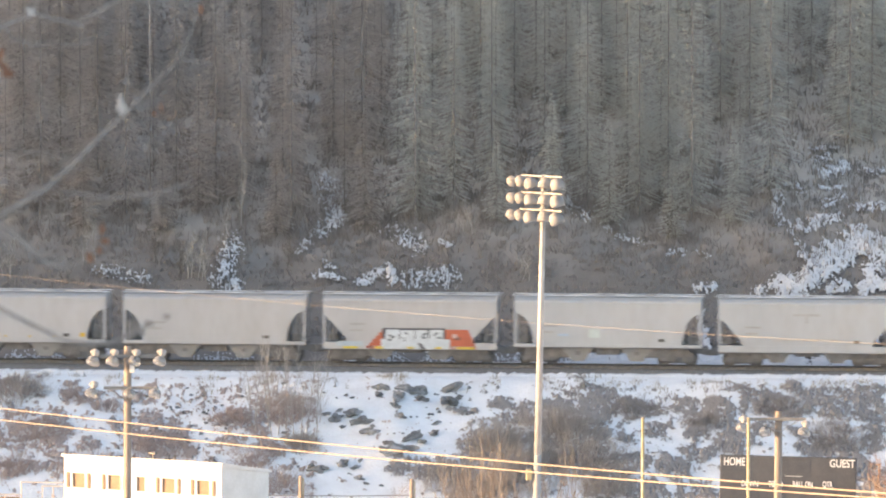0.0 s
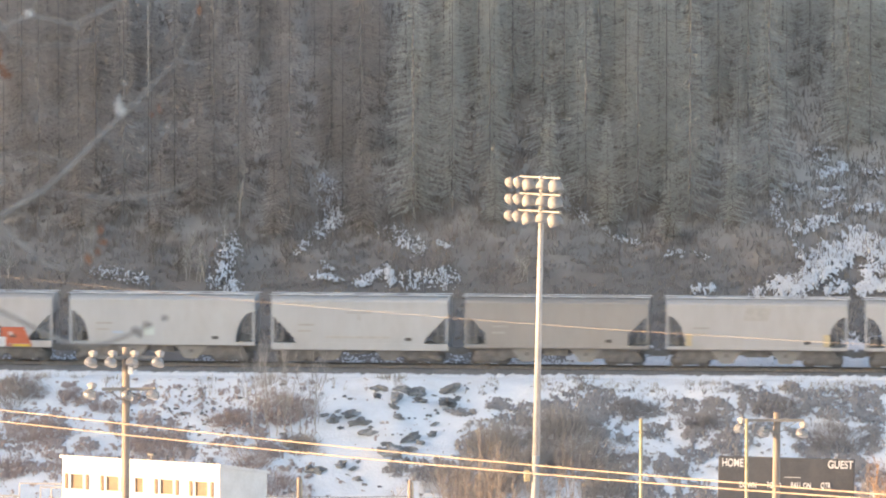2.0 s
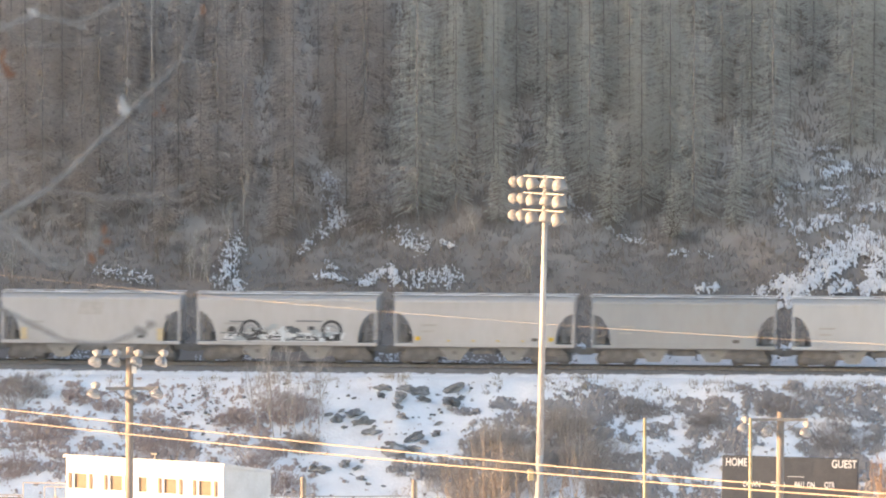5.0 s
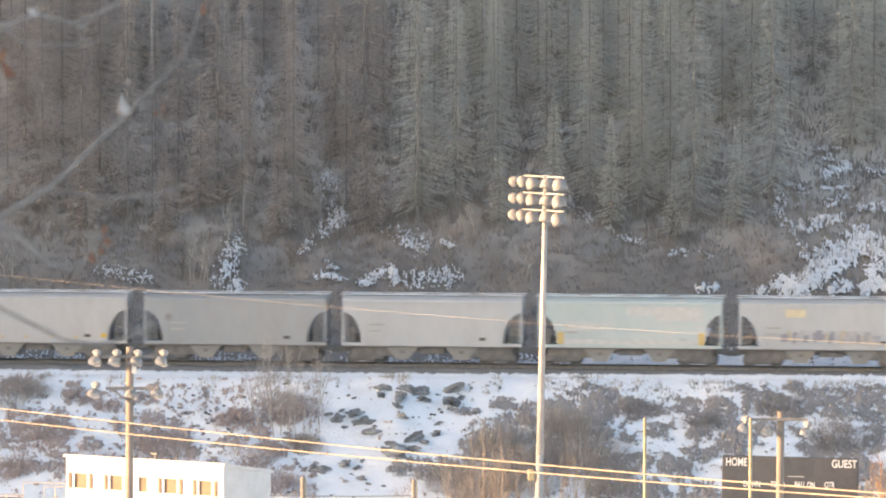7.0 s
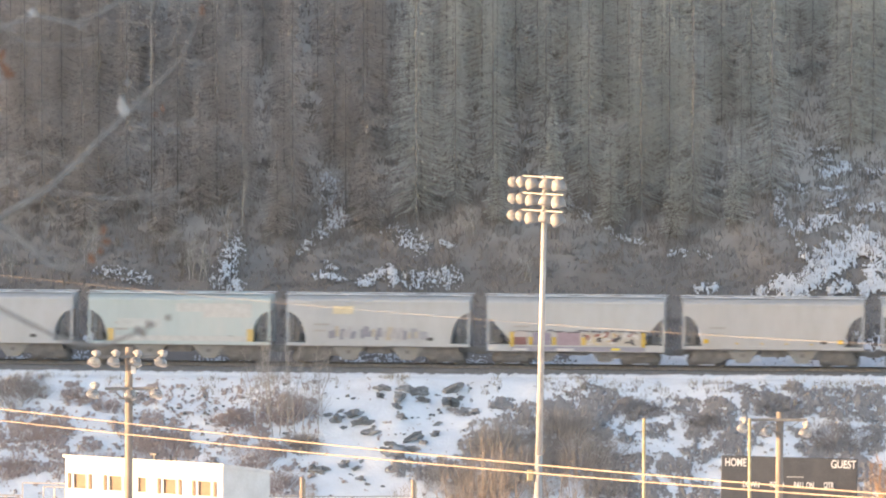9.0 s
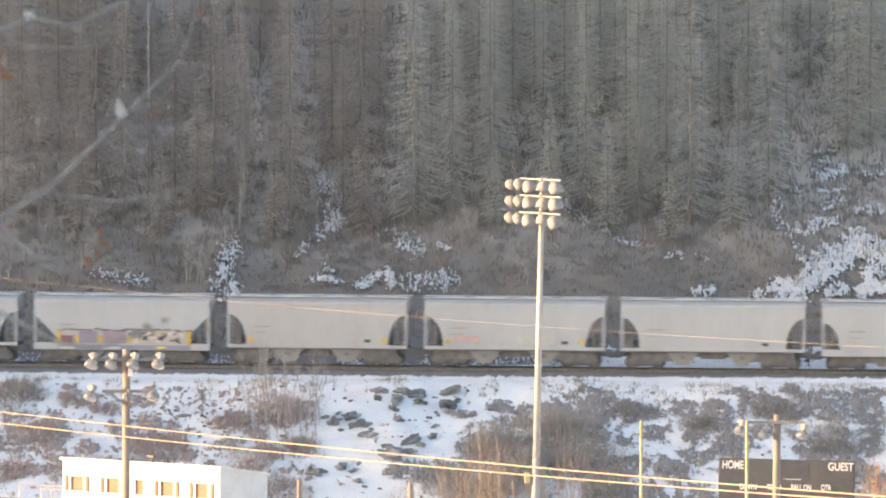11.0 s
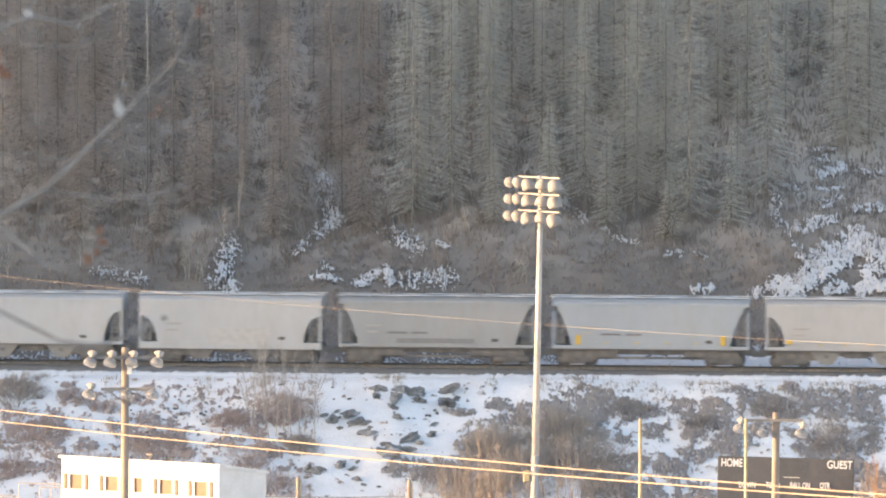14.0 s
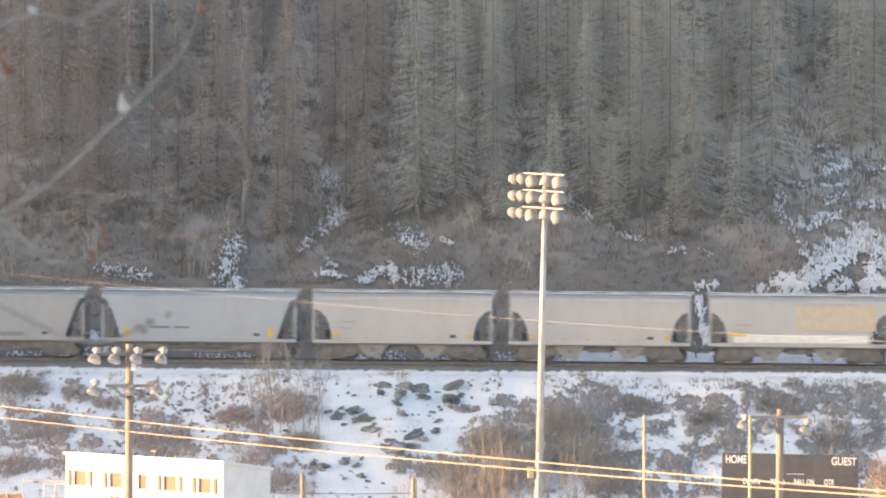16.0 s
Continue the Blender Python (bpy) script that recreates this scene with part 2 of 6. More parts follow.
def build_track():
    bm = bmesh.new()
    pts = [(-3.5, 9.09), (-1.7, RAIL_Z - 0.21), (1.7, RAIL_Z - 0.21), (3.3, 8.85)]
    n = 900
    rows = []
    for i in range(n + 1):
        u = -300 + 600 * i / n
        fray = noise.noise((u * 0.6, 1, 2)) + 0.8 * noise.noise((u * 2.3, 4, 5))
        rows.append([bm.verts.new(on_track(u, v + (0.35 * fray if abs(v) > 2.4 else 0), z + (0.10 * fray if v < -3 else 0))) for v, z in pts])
    for a, b in zip(rows, rows[1:]):
        for k in range(3):
            bm.faces.new((a[k], a[k + 1], b[k + 1], b[k]))
    bed = solid("track_bed", bm, BALLAST, "dark crushed stone ballast of a railway line", "railway", kind="structure")
    for side in (-0.75, 0.75):
        b = bmesh.new()
        turn = Matrix.Translation(on_track(0, side, 0)) @ Matrix.Rotation(-YAW, 4, 'Z') @ Matrix.Rotation(math.atan(GRADE), 4, 'Y')
        box(b, -300, 300, -0.07, 0.07, RAIL_Z - 0.19, RAIL_Z - 0.165, m=turn)
        box(b, -300, 300, -0.015, 0.015, RAIL_Z - 0.17, RAIL_Z - 0.04, m=turn)
        box(b, -300, 300, -0.036, 0.036, RAIL_Z - 0.045, RAIL_Z, m=turn)
        part("rail", b, RUST, bed, "rusty steel rail")
    b = bmesh.new()
    box(b, -0.11, 0.11, -1.3, 1.3, -0.3, -0.185, 0.01)
    tie = finish(b, "sleeper", SLEEPER)
    for i in range(130):
        o = part("sleeper", tie, None, bed)
        o.matrix_basis = Matrix.Translation(on_track(-35.4 + 0.545 * i, 0, RAIL_Z)) @ Matrix.Rotation(-YAW, 4, 'Z')


build_track()


def build_snow_ridge():
    """A ragged lip of snow along the ballast, its height set to fit the camera's view."""
    verts, faces = [], []
    n = 560
    for i in range(n + 1):
        u = -34 + 68 * i / n
        lump = 0.6 * noise.noise((u * 0.7, 3, 1)) + 0.8 * noise.noise((u * 2.6, 5, 2)) + 0.7 * noise.noise((u * 6.5, 7, 3))
        top = 9.15 + 0.13 * lump + 0.006 * max(0, u)
        for v, z in ((-4.9, 8.55), (-3.8, top - 0.06), (-3.3, top), (-3.0, 8.8)):
            verts.append(tuple(on_track(u, v + 0.1 * lump, z)))
    for i in range(n):
        for k in range(3):
            a = 4 * i + k
            faces.append((a, a + 4, a + 5, a + 1))
    tagged(new("snow_ridge", sheet("snow_ridge", verts, faces, GROUND_LOW, True)), "ragged lip of snow along the ballast edge", "snow", kind="stuff")


build_snow_ridge()


# ---- the freight train ----
def paint(name, base, dirt=(0.30, 0.27, 0.23), amount=0.45):
    lo = tuple(k * 0.90 for k in base)
    return noise_mat(name, lo, base, 0.35, 0.55, 0.05, 9, c=dirt, c_amount=amount, c_scale=0.55, stretch=(1, 1, 0.35))


WHITE_PAINT = paint("worn_white_paint", (0.492, 0.49, 0.487), amount=0.22)
COOL_PAINT = paint("cool_white_paint", (0.492, 0.508, 0.516), amount=0.18)
TAN_PAINT = paint("dusty_tan_grey_paint", (0.355, 0.341, 0.323), amount=0.3)
GREY_PAINT = paint("weathered_grey_paint", (0.348, 0.366, 0.374), amount=0.3)
STEEL_PAINT = paint("blue_grey_paint", (0.385, 0.427, 0.465), amount=0.2)
AQUA_PAINT = paint("pale_aqua_paint", (0.48, 0.555, 0.555), dirt=(0.56, 0.57, 0.555), amount=0.6)
# Underframe steels are lightened to hold the haze; only their stains are dust.
DARK_STEEL = noise_mat("hazed_dusty_steel", (0.21, 0.203, 0.198), (0.28, 0.271, 0.264), 1.4, 0.8, 0.2, 6, c=(0.38, 0.37, 0.36), c_amount=0.15, c_scale=1.2)
GRIME = noise_mat("hazed_grimy_iron", (0.175, 0.166, 0.16), (0.245, 0.233, 0.225), 1.8, 0.85, 0.2, 6, c=(0.29, 0.275, 0.265), c_amount=0.25, c_scale=1.5)
HOPPER_PAINT = paint("dirty_hopper_paint", (0.36, 0.35, 0.335), amount=0.5)
FLAT = {}


def flat(rgb, rough=0.6):
    """Sprayed or stencilled paint of one colour, slightly uneven."""
    if rgb not in FLAT:
        FLAT[rgb] = noise_mat("sprayed_paint", tuple(k * 0.85 for k in rgb), rgb, 2.5, rough, 0, 5)
    return FLAT[rgb]


MESHES = {}
AXLES = []


def shared(key, make):
    if key not in MESHES:
        MESHES[key] = make()
    return MESHES[key]


def place(name, mesh, parent, x=0.0, y=0.0, z=0.0, turn=0.0, label=""):
    ob = new(name, mesh)
    ob.parent = parent
    ob.matrix_basis = pose(x, y, z, 0, 0, turn)
    return tagged(ob, label)


def arc(cx, cz, rx, rz, a0, a1, n):
    return [(cx + rx * math.cos(a0 + (a1 - a0) * i / n), cz + rz * math.sin(a0 + (a1 - a0) * i / n)) for i in range(n + 1)]


HALF_W = 1.5


def body_mesh(half, style, material):
    """The hopper's shell: its side outline with the cut-away ends, its flanks rounded towards the roof."""
    def make():
        top, sill = 4.28, 1.32
        if style == "round":
            cut = arc(half, 1.42, -1.22, 2.0, math.pi / 2, 0, 8)       # from the end's top down to the sill
        elif style == "slant":
            cut = [(half, 3.2), (half - 0.25, 3.05), (half - 1.45, 1.75), (half - 1.55, 1.42)]
        elif style == "chamfer":
            cut = [(half, 3.35), (half - 0.42, 3.08), (half - 1.3, 2.15), (half - 1.3, 1.42)]
        elif style == "skirt":
            cut = arc(half, 1.42, -1.15, 1.75, math.pi / 2, 0, 5)
        else:
            cut = [(half - 0.25, 4.1), (half - 0.6, 3.4), (half - 1.0, 2.2), (half - 1.25, 1.42)]
        low = 1.05 if style in ("skirt", "slant") else sill
        right = [(half, top)] + cut + [(cut[-1][0], low)]
        outline = right + [(-x, z) for x, z in right[::-1]]
        bm = bmesh.new()
        # full shell between the flanks, and a narrower cap under the roof
        slab(bm, [(x, min(z, top - 0.28)) for x, z in outline], -HALF_W, HALF_W)
        for s in (-1, 1):
            a = [bm.verts.new((x, s * HALF_W, top - 0.28)) for x in (-half, half)]
            b = [bm.verts.new((x, s * (HALF_W - 0.05), top - 0.1)) for x in (-half, half)]
            c = [bm.verts.new((x, s * (HALF_W - 0.22), top)) for x in (-half, half)]
            bm.faces.new((a[0], a[1], b[1], b[0]))
            bm.faces.new((b[0], b[1], c[1], c[0]))
        for x in (-half, half):
            bm.faces.new([bm.verts.new((x, y, z)) for y, z in ((-HALF_W, top - 0.28), (-HALF_W + 0.05, top - 0.1), (-HALF_W + 0.22, top), (HALF_W - 0.22, top), (HALF_W - 0.05, top - 0.1), (HALF_W, top - 0.28))])
        return finish(bm, "body", material)
    return shared(("body", half, style, material.name), make)


def roof_mesh(half, material):
    def make():
        bm = bmesh.new()
        ys = [-1.32, -0.9, -0.4, 0.4, 0.9, 1.32]
        zs = [4.285, 4.40, 4.45, 4.45, 4.40, 4.285]
        rows = [[bm.verts.new((x, y, z)) for y, z in zip(ys, zs)] for x in (-half - 0.03, half + 0.03)]
        for k in range(5):
            bm.faces.new((rows[0][k], rows[1][k], rows[1][k + 1], rows[0][k + 1]))
        for r in rows:
            bm.faces.new(r)
        return finish(bm, "roof", material)
    return shared(("roof", half, material.name), make)


def bar_mesh(key, material, *boxes):
    def make():
        bm = bmesh.new()
        for b in boxes:
            box(bm, *b)
        return finish(bm, key[0], material)
    return shared((key, material.name), make)


def hopper_mesh(material):
    def make():
        bm = bmesh.new()
        slab(bm, [(-1.2, 1.34), (1.2, 1.34), (0.52, 0.52), (0.46, 0.38), (-0.46, 0.38), (-0.52, 0.52)], -1.2, 1.2)
        box(bm, -0.38, 0.38, -1.24, 1.24, 0.33, 0.40)
        return finish(bm, "hopper", material)
    return shared(("hopper", material.name), make)


def truck_meshes():
    def frame_mesh():
        bm = bmesh.new()
        for y in (-1.0, 1.0):
            slab(bm, [(-1.15, 0.60), (-0.95, 0.66), (-0.45, 0.70), (0.45, 0.70), (0.95, 0.66), (1.15, 0.60), (1.15, 0.36), (0.62, 0.40), (0.45, 0.22), (-0.45, 0.22), (-0.62, 0.40), (-1.15, 0.36)], y - 0.07, y + 0.07)
            for x in (-0.85, 0.85):
                rod(bm, (x, y - 0.13, 0.46), (x, y + 0.13, 0.46), 0.15, seg=8)
            for x in (-0.2, 0, 0.2):
                rod(bm, (x, y - 0.1, 0.3), (x, y - 0.1, 0.62), 0.075, seg=6)
        box(bm, -0.25, 0.25, -1.0, 1.0, 0.55, 0.85)
        slab(bm, [(-1.0, 0.7), (1.0, 0.7), (0.8, 1.22), (-0.8, 1.22)], -1.05, 1.05)
        return finish(bm, "truck_frame", GRIME)

    def wheel_mesh():
        bm = bmesh.new()
        for y in (-0.72, 0.72):
            s = 1 if y > 0 else -1
            lathe(bm, [(0.02, 0.05), (0.12, 0.07), (0.2, 0.0), (0.36, 0.01), (0.38, 0.07), (0.42, 0.07), (0.425, -0.03), (0.455, -0.05), (0.455, -0.07), (0.3, -0.07), (0.02, -0.06)],
                  Matrix.Translation((0, y, 0)) @ Matrix.Rotation(-s * math.pi / 2, 4, 'X'), 16)
        rod(bm, (0, -1.05, 0), (0, 1.05, 0), 0.085, seg=8)
        return finish(bm, "wheelset", GRIME)
    return shared("truck_frame", frame_mesh), shared("wheelset", wheel_mesh)


def hopper_car(style, half, paint_mat, label, with_hoppers=True):
    car = thing("freight_car", label, "freight car", "cars of the train")
    body = place("body", body_mesh(half, style, paint_mat), car)
    place("roof", roof_mesh(half, paint_mat), car)
    e = half + 0.02
    # roof walk, hatch trough and edge strips
    for x in (-half + 0.6, -half / 2 + 0.4, 0.4, half / 2 + 0.2):
        place("roof_hatch", bar_mesh(("roof_hatch",), paint_mat, (0, 1.9, -0.3, 0.3, 4.44, 4.56)), car, x)
    place("roof_walk", bar_mesh(("roof_walk", half), FROSTED_WALK, (-e - 0.15, e + 0.15, -0.95, -0.6, 4.5, 4.53), (-e - 0.15, e + 0.15, 0.6, 0.95, 4.5, 4.53), *[(x, x + 0.05, -0.95, -0.6, 4.36, 4.5) for x in np.arange(-half, half, 1.9)]), car, label="frosted open steel roof walk")
    # top chord and seam along the flank
    place("top_chord", bar_mesh(("top_chord", half), paint_mat, (-e, e, -HALF_W - 0.05, -HALF_W + 0.02, 3.98, 4.1), (-e, e, HALF_W - 0.02, HALF_W + 0.05, 3.98, 4.1)), car)
    low = 1.0 if style in ("skirt", "slant") else 1.24
    place("side_sill", bar_mesh(("side_sill", half, style), paint_mat, (-e, e, -HALF_W - 0.04, -HALF_W + 0.1, low, 1.44), (-e, e, HALF_W - 0.1, HALF_W + 0.04, low, 1.44)), car)
    place("centre_sill", bar_mesh(("centre_sill", half), DARK_STEEL, (-half - 0.45, half + 0.45, -0.25, 0.25, 0.78, 1.18), (-half, half, -1.4, 1.4, 1.16, 1.26)), car)
    for s in (-1, 1):
        x = s * (half - 0.06)
        for y in (-HALF_W + 0.04, HALF_W - 0.04):
            place("corner_post", bar_mesh(("corner_post", s), paint_mat, (-0.07, 0.07, -0.05, 0.05, 1.4, 3.6)), car, x, y)
            place("ladder", bar_mesh(("ladder", style), LADDER_GREY, (-0.025, 0.025, -0.03, 0.03, 1.4, 3.4), *[(-0.42, 0.02, -0.02, 0.02, z, z + 0.035) for z in np.arange(1.6, 3.3, 0.36)], (-0.44, -0.40, -0.03, 0.03, 1.4, 2.95)) if s > 0 else
                  bar_mesh(("ladder_mirrored", style), LADDER_GREY, (-0.025, 0.025, -0.03, 0.03, 1.4, 3.4), *[(-0.02, 0.42, -0.02, 0.02, z, z + 0.035) for z in np.arange(1.6, 3.3, 0.36)], (0.40, 0.44, -0.03, 0.03, 1.4, 2.95)), car, x - s * 0.22, y)
        # end slope sheet seen through the cut-away, and the bulkhead behind it
        slope = shared(("slope_sheet", s, style), lambda: finish(slab(bmesh.new(), [(s * 0.0, 3.9), (s * -0.1, 3.9), (s * -1.75, 1.5), (s * -1.6, 1.5)], -1.3, 1.3), "slope_sheet", HOPPER_PAINT))
        place("slope_sheet", slope, car, s * (half - 0.15))
        # rigging, widened into a dark block for the shade beside the hopper
        place("side_rigging", bar_mesh(("side_rigging",), GRIME, (-1.0, 1.0, -1.1, -0.9, 0.55, 1.24), (-0.5, 0.7, -0.85, 0.9, 0.6, 1.1)), car, s * (half - 3.2))
        place("brake_gear", bar_mesh(("brake_gear", s), DARK_STEEL, (-0.35, 0.3, -0.7, 0.2, 1.45, 1.9), (-0.1, 0.1, -1.1, -0.8, 1.45, 2.4)), car, s * (half - 0.7))
        place("coupler", bar_mesh(("coupler", s), DARK_STEEL, (-0.3, 0.3, -0.12, 0.12, 0.74, 1.0), (-0.12, 0.35 if s > 0 else 0.3, -0.2, 0.2, 0.68, 1.04)), car, s * (half + 0.32))
        fm, wm = truck_meshes()
        tx = s * (half - 1.55)
        truck = place("truck", fm, car, tx)
        for w in (-0.85, 0.85):
            AXLES.append((place("wheelset", wm, truck, w, 0, 0.455), w))
    if with_hoppers:
        for x in (-1.92, 1.88):
            place("hopper", hopper_mesh(LIGHT_HOPPER if style in ("round", "chamfer") else DARK_STEEL), car, x)
            place("hopper_port", bar_mesh(("hopper_port",), GRIME, (-0.13, 0.13, -1.26, -1.2, 0.72, 0.94)), car, x, label="dark hopper port")
        # an added dark block stands in for the shade between the hoppers
        place("centre_frame", bar_mesh(("centre_frame",), GRIME, (-0.8, 0.8, -1.0, 1.0, 0.72, 1.26)), car)
    if style == "long":
        place("outlet_pipe", bar_mesh(("outlet_pipe",), GRIME, (-3.9, 3.9, -1.1, -0.95, 0.55, 0.7), (-3.4, 3.4, -0.9, 0.9, 0.85, 1.2)), car)
    return car, body


FROSTED_WALK = noise_mat("frosted_roof_walk", (0.50, 0.50, 0.51), (0.80, 0.81, 0.83), 0.7, 0.7, 0.1, 6, spread=0.06)
LADDER_GREY = noise_mat("grimy_ladder_steel", (0.22, 0.21, 0.20), (0.32, 0.31, 0.29), 2.0, 0.7, 0.1, 6)
GALVANISED = noise_mat("galvanised_steel", (0.50, 0.50, 0.50), (0.62, 0.62, 0.61), 2.0, 0.6, 0.1, 6, metal=0.0)
LIGHT_HOPPER = paint("grey_hopper_paint", (0.325, 0.32, 0.308), amount=0.5)


def mark(car, name, x0, x1, z0, z1, rgb, label="", proud=0.006, slant=0.0):
    """Stencilled or sprayed paint on the flank that faces the field."""
    bm = bmesh.new()
    slab(bm, [(x0, z0), (x1, z0), (x1 + slant, z1), (x0 + slant, z1)], -HALF_W - 0.04 - proud, -HALF_W + 0.01)
    return part(name, bm, flat(rgb), car, label)


YELLOW, BLACK, RED, INK = (0.75, 0.48, 0.06), (0.06, 0.06, 0.06), (0.55, 0.15, 0.08), (0.43, 0.415, 0.395)


def stencils(car, half, dark=INK):
    mark(car, "stencil", -half + 1.75, -half + 2.75, 2.55, 2.67, dark)
    mark(car, "stencil", -half + 1.75, -half + 2.55, 2.15, 2.27, dark)
    mark(car, "placard", half - 2.75, half - 2.35, 1.62, 1.82, (0.12, 0.11, 0.10), "small dark placard holder")


def yellow_tabs(car, half, ends=True):
    for x in ((-half + 1.35, half - 1.65) if ends else ()):
        mark(car, "reflector", x, x + 0.32, 1.62, 1.88, YELLOW, "yellow reflective tab")
    for x in np.linspace(-half + 3.4, half - 3.4, 4):
        mark(car, "reflector", x, x + 0.16, 1.56, 1.68, (0.62, 0.45, 0.15), "faded yellow reflective tab")


def ring(car, x, z, r, w, rgb, name="graffiti_stroke", proud=0.02):
    bm = bmesh.new()
    n = 20
    loops = [[bm.verts.new((x + k * math.cos(2 * math.pi * i / n), y, z + k * math.sin(2 * math.pi * i / n))) for i in range(n)] for k, y in ((r, -HALF_W), (r, -HALF_W - 0.04 - proud), (r - w, -HALF_W - 0.04 - proud), (r - w, -HALF_W))]
    for p, q in zip(loops, loops[1:]):
        for i in range(n):
            bm.faces.new((p[i], p[(i + 1) % n], q[(i + 1) % n], q[i]))
    return part(name, bm, flat(rgb), car)


# cars in order: the place of the coupling before each one at the start, metres along the line
COUPLINGS = [-33.96, -21.16, -8.25, 4.15, 17.24, 29.75, 42.65, 55.42, 68.11, 80.91, 93.75, 106.40, 119.24, 132.15, 144.69, 157.49, 170.15, 182.98, 195.93, 209.71, 223.45, 236.07, 248.87, 261.67]
STYLES = ["round", "round", "slant", "round", "slant", "chamfer", "round", "round", "round", "round", "round", "round", "round", "slant", "round", "round", "round", "skirt", "long", "long", "round", "round", "round"]
PAINTS = [WHITE_PAINT, WHITE_PAINT, WHITE_PAINT, COOL_PAINT, COOL_PAINT, TAN_PAINT, WHITE_PAINT, WHITE_PAINT, WHITE_PAINT, GREY_PAINT, COOL_PAINT, AQUA_PAINT, COOL_PAINT, COOL_PAINT, WHITE_PAINT, COOL_PAINT, COOL_PAINT, COOL_PAINT, GREY_PAINT, STEEL_PAINT, WHITE_PAINT, WHITE_PAINT, WHITE_PAINT]
LABELS = {2: "off-white covered hopper wagon with red and white graffiti", 5: "dusty tan-grey covered hopper wagon", 7: "off-white covered hopper wagon with black outline graffiti",
          9: "weathered grey covered hopper wagon", 11: "covered hopper wagon in patchy pale aqua paint", 12: "off-white covered hopper wagon with smeared grey graffiti",
          13: "off-white covered hopper wagon with red, purple and yellow graffiti", 17: "white covered hopper wagon with a grey patch low down", 18: "long grey covered hopper wagon with sloped ends",
          19: "long blue-grey covered hopper wagon with sloped ends", 22: "white covered hopper wagon with a tan patch"}
TRAIN = []


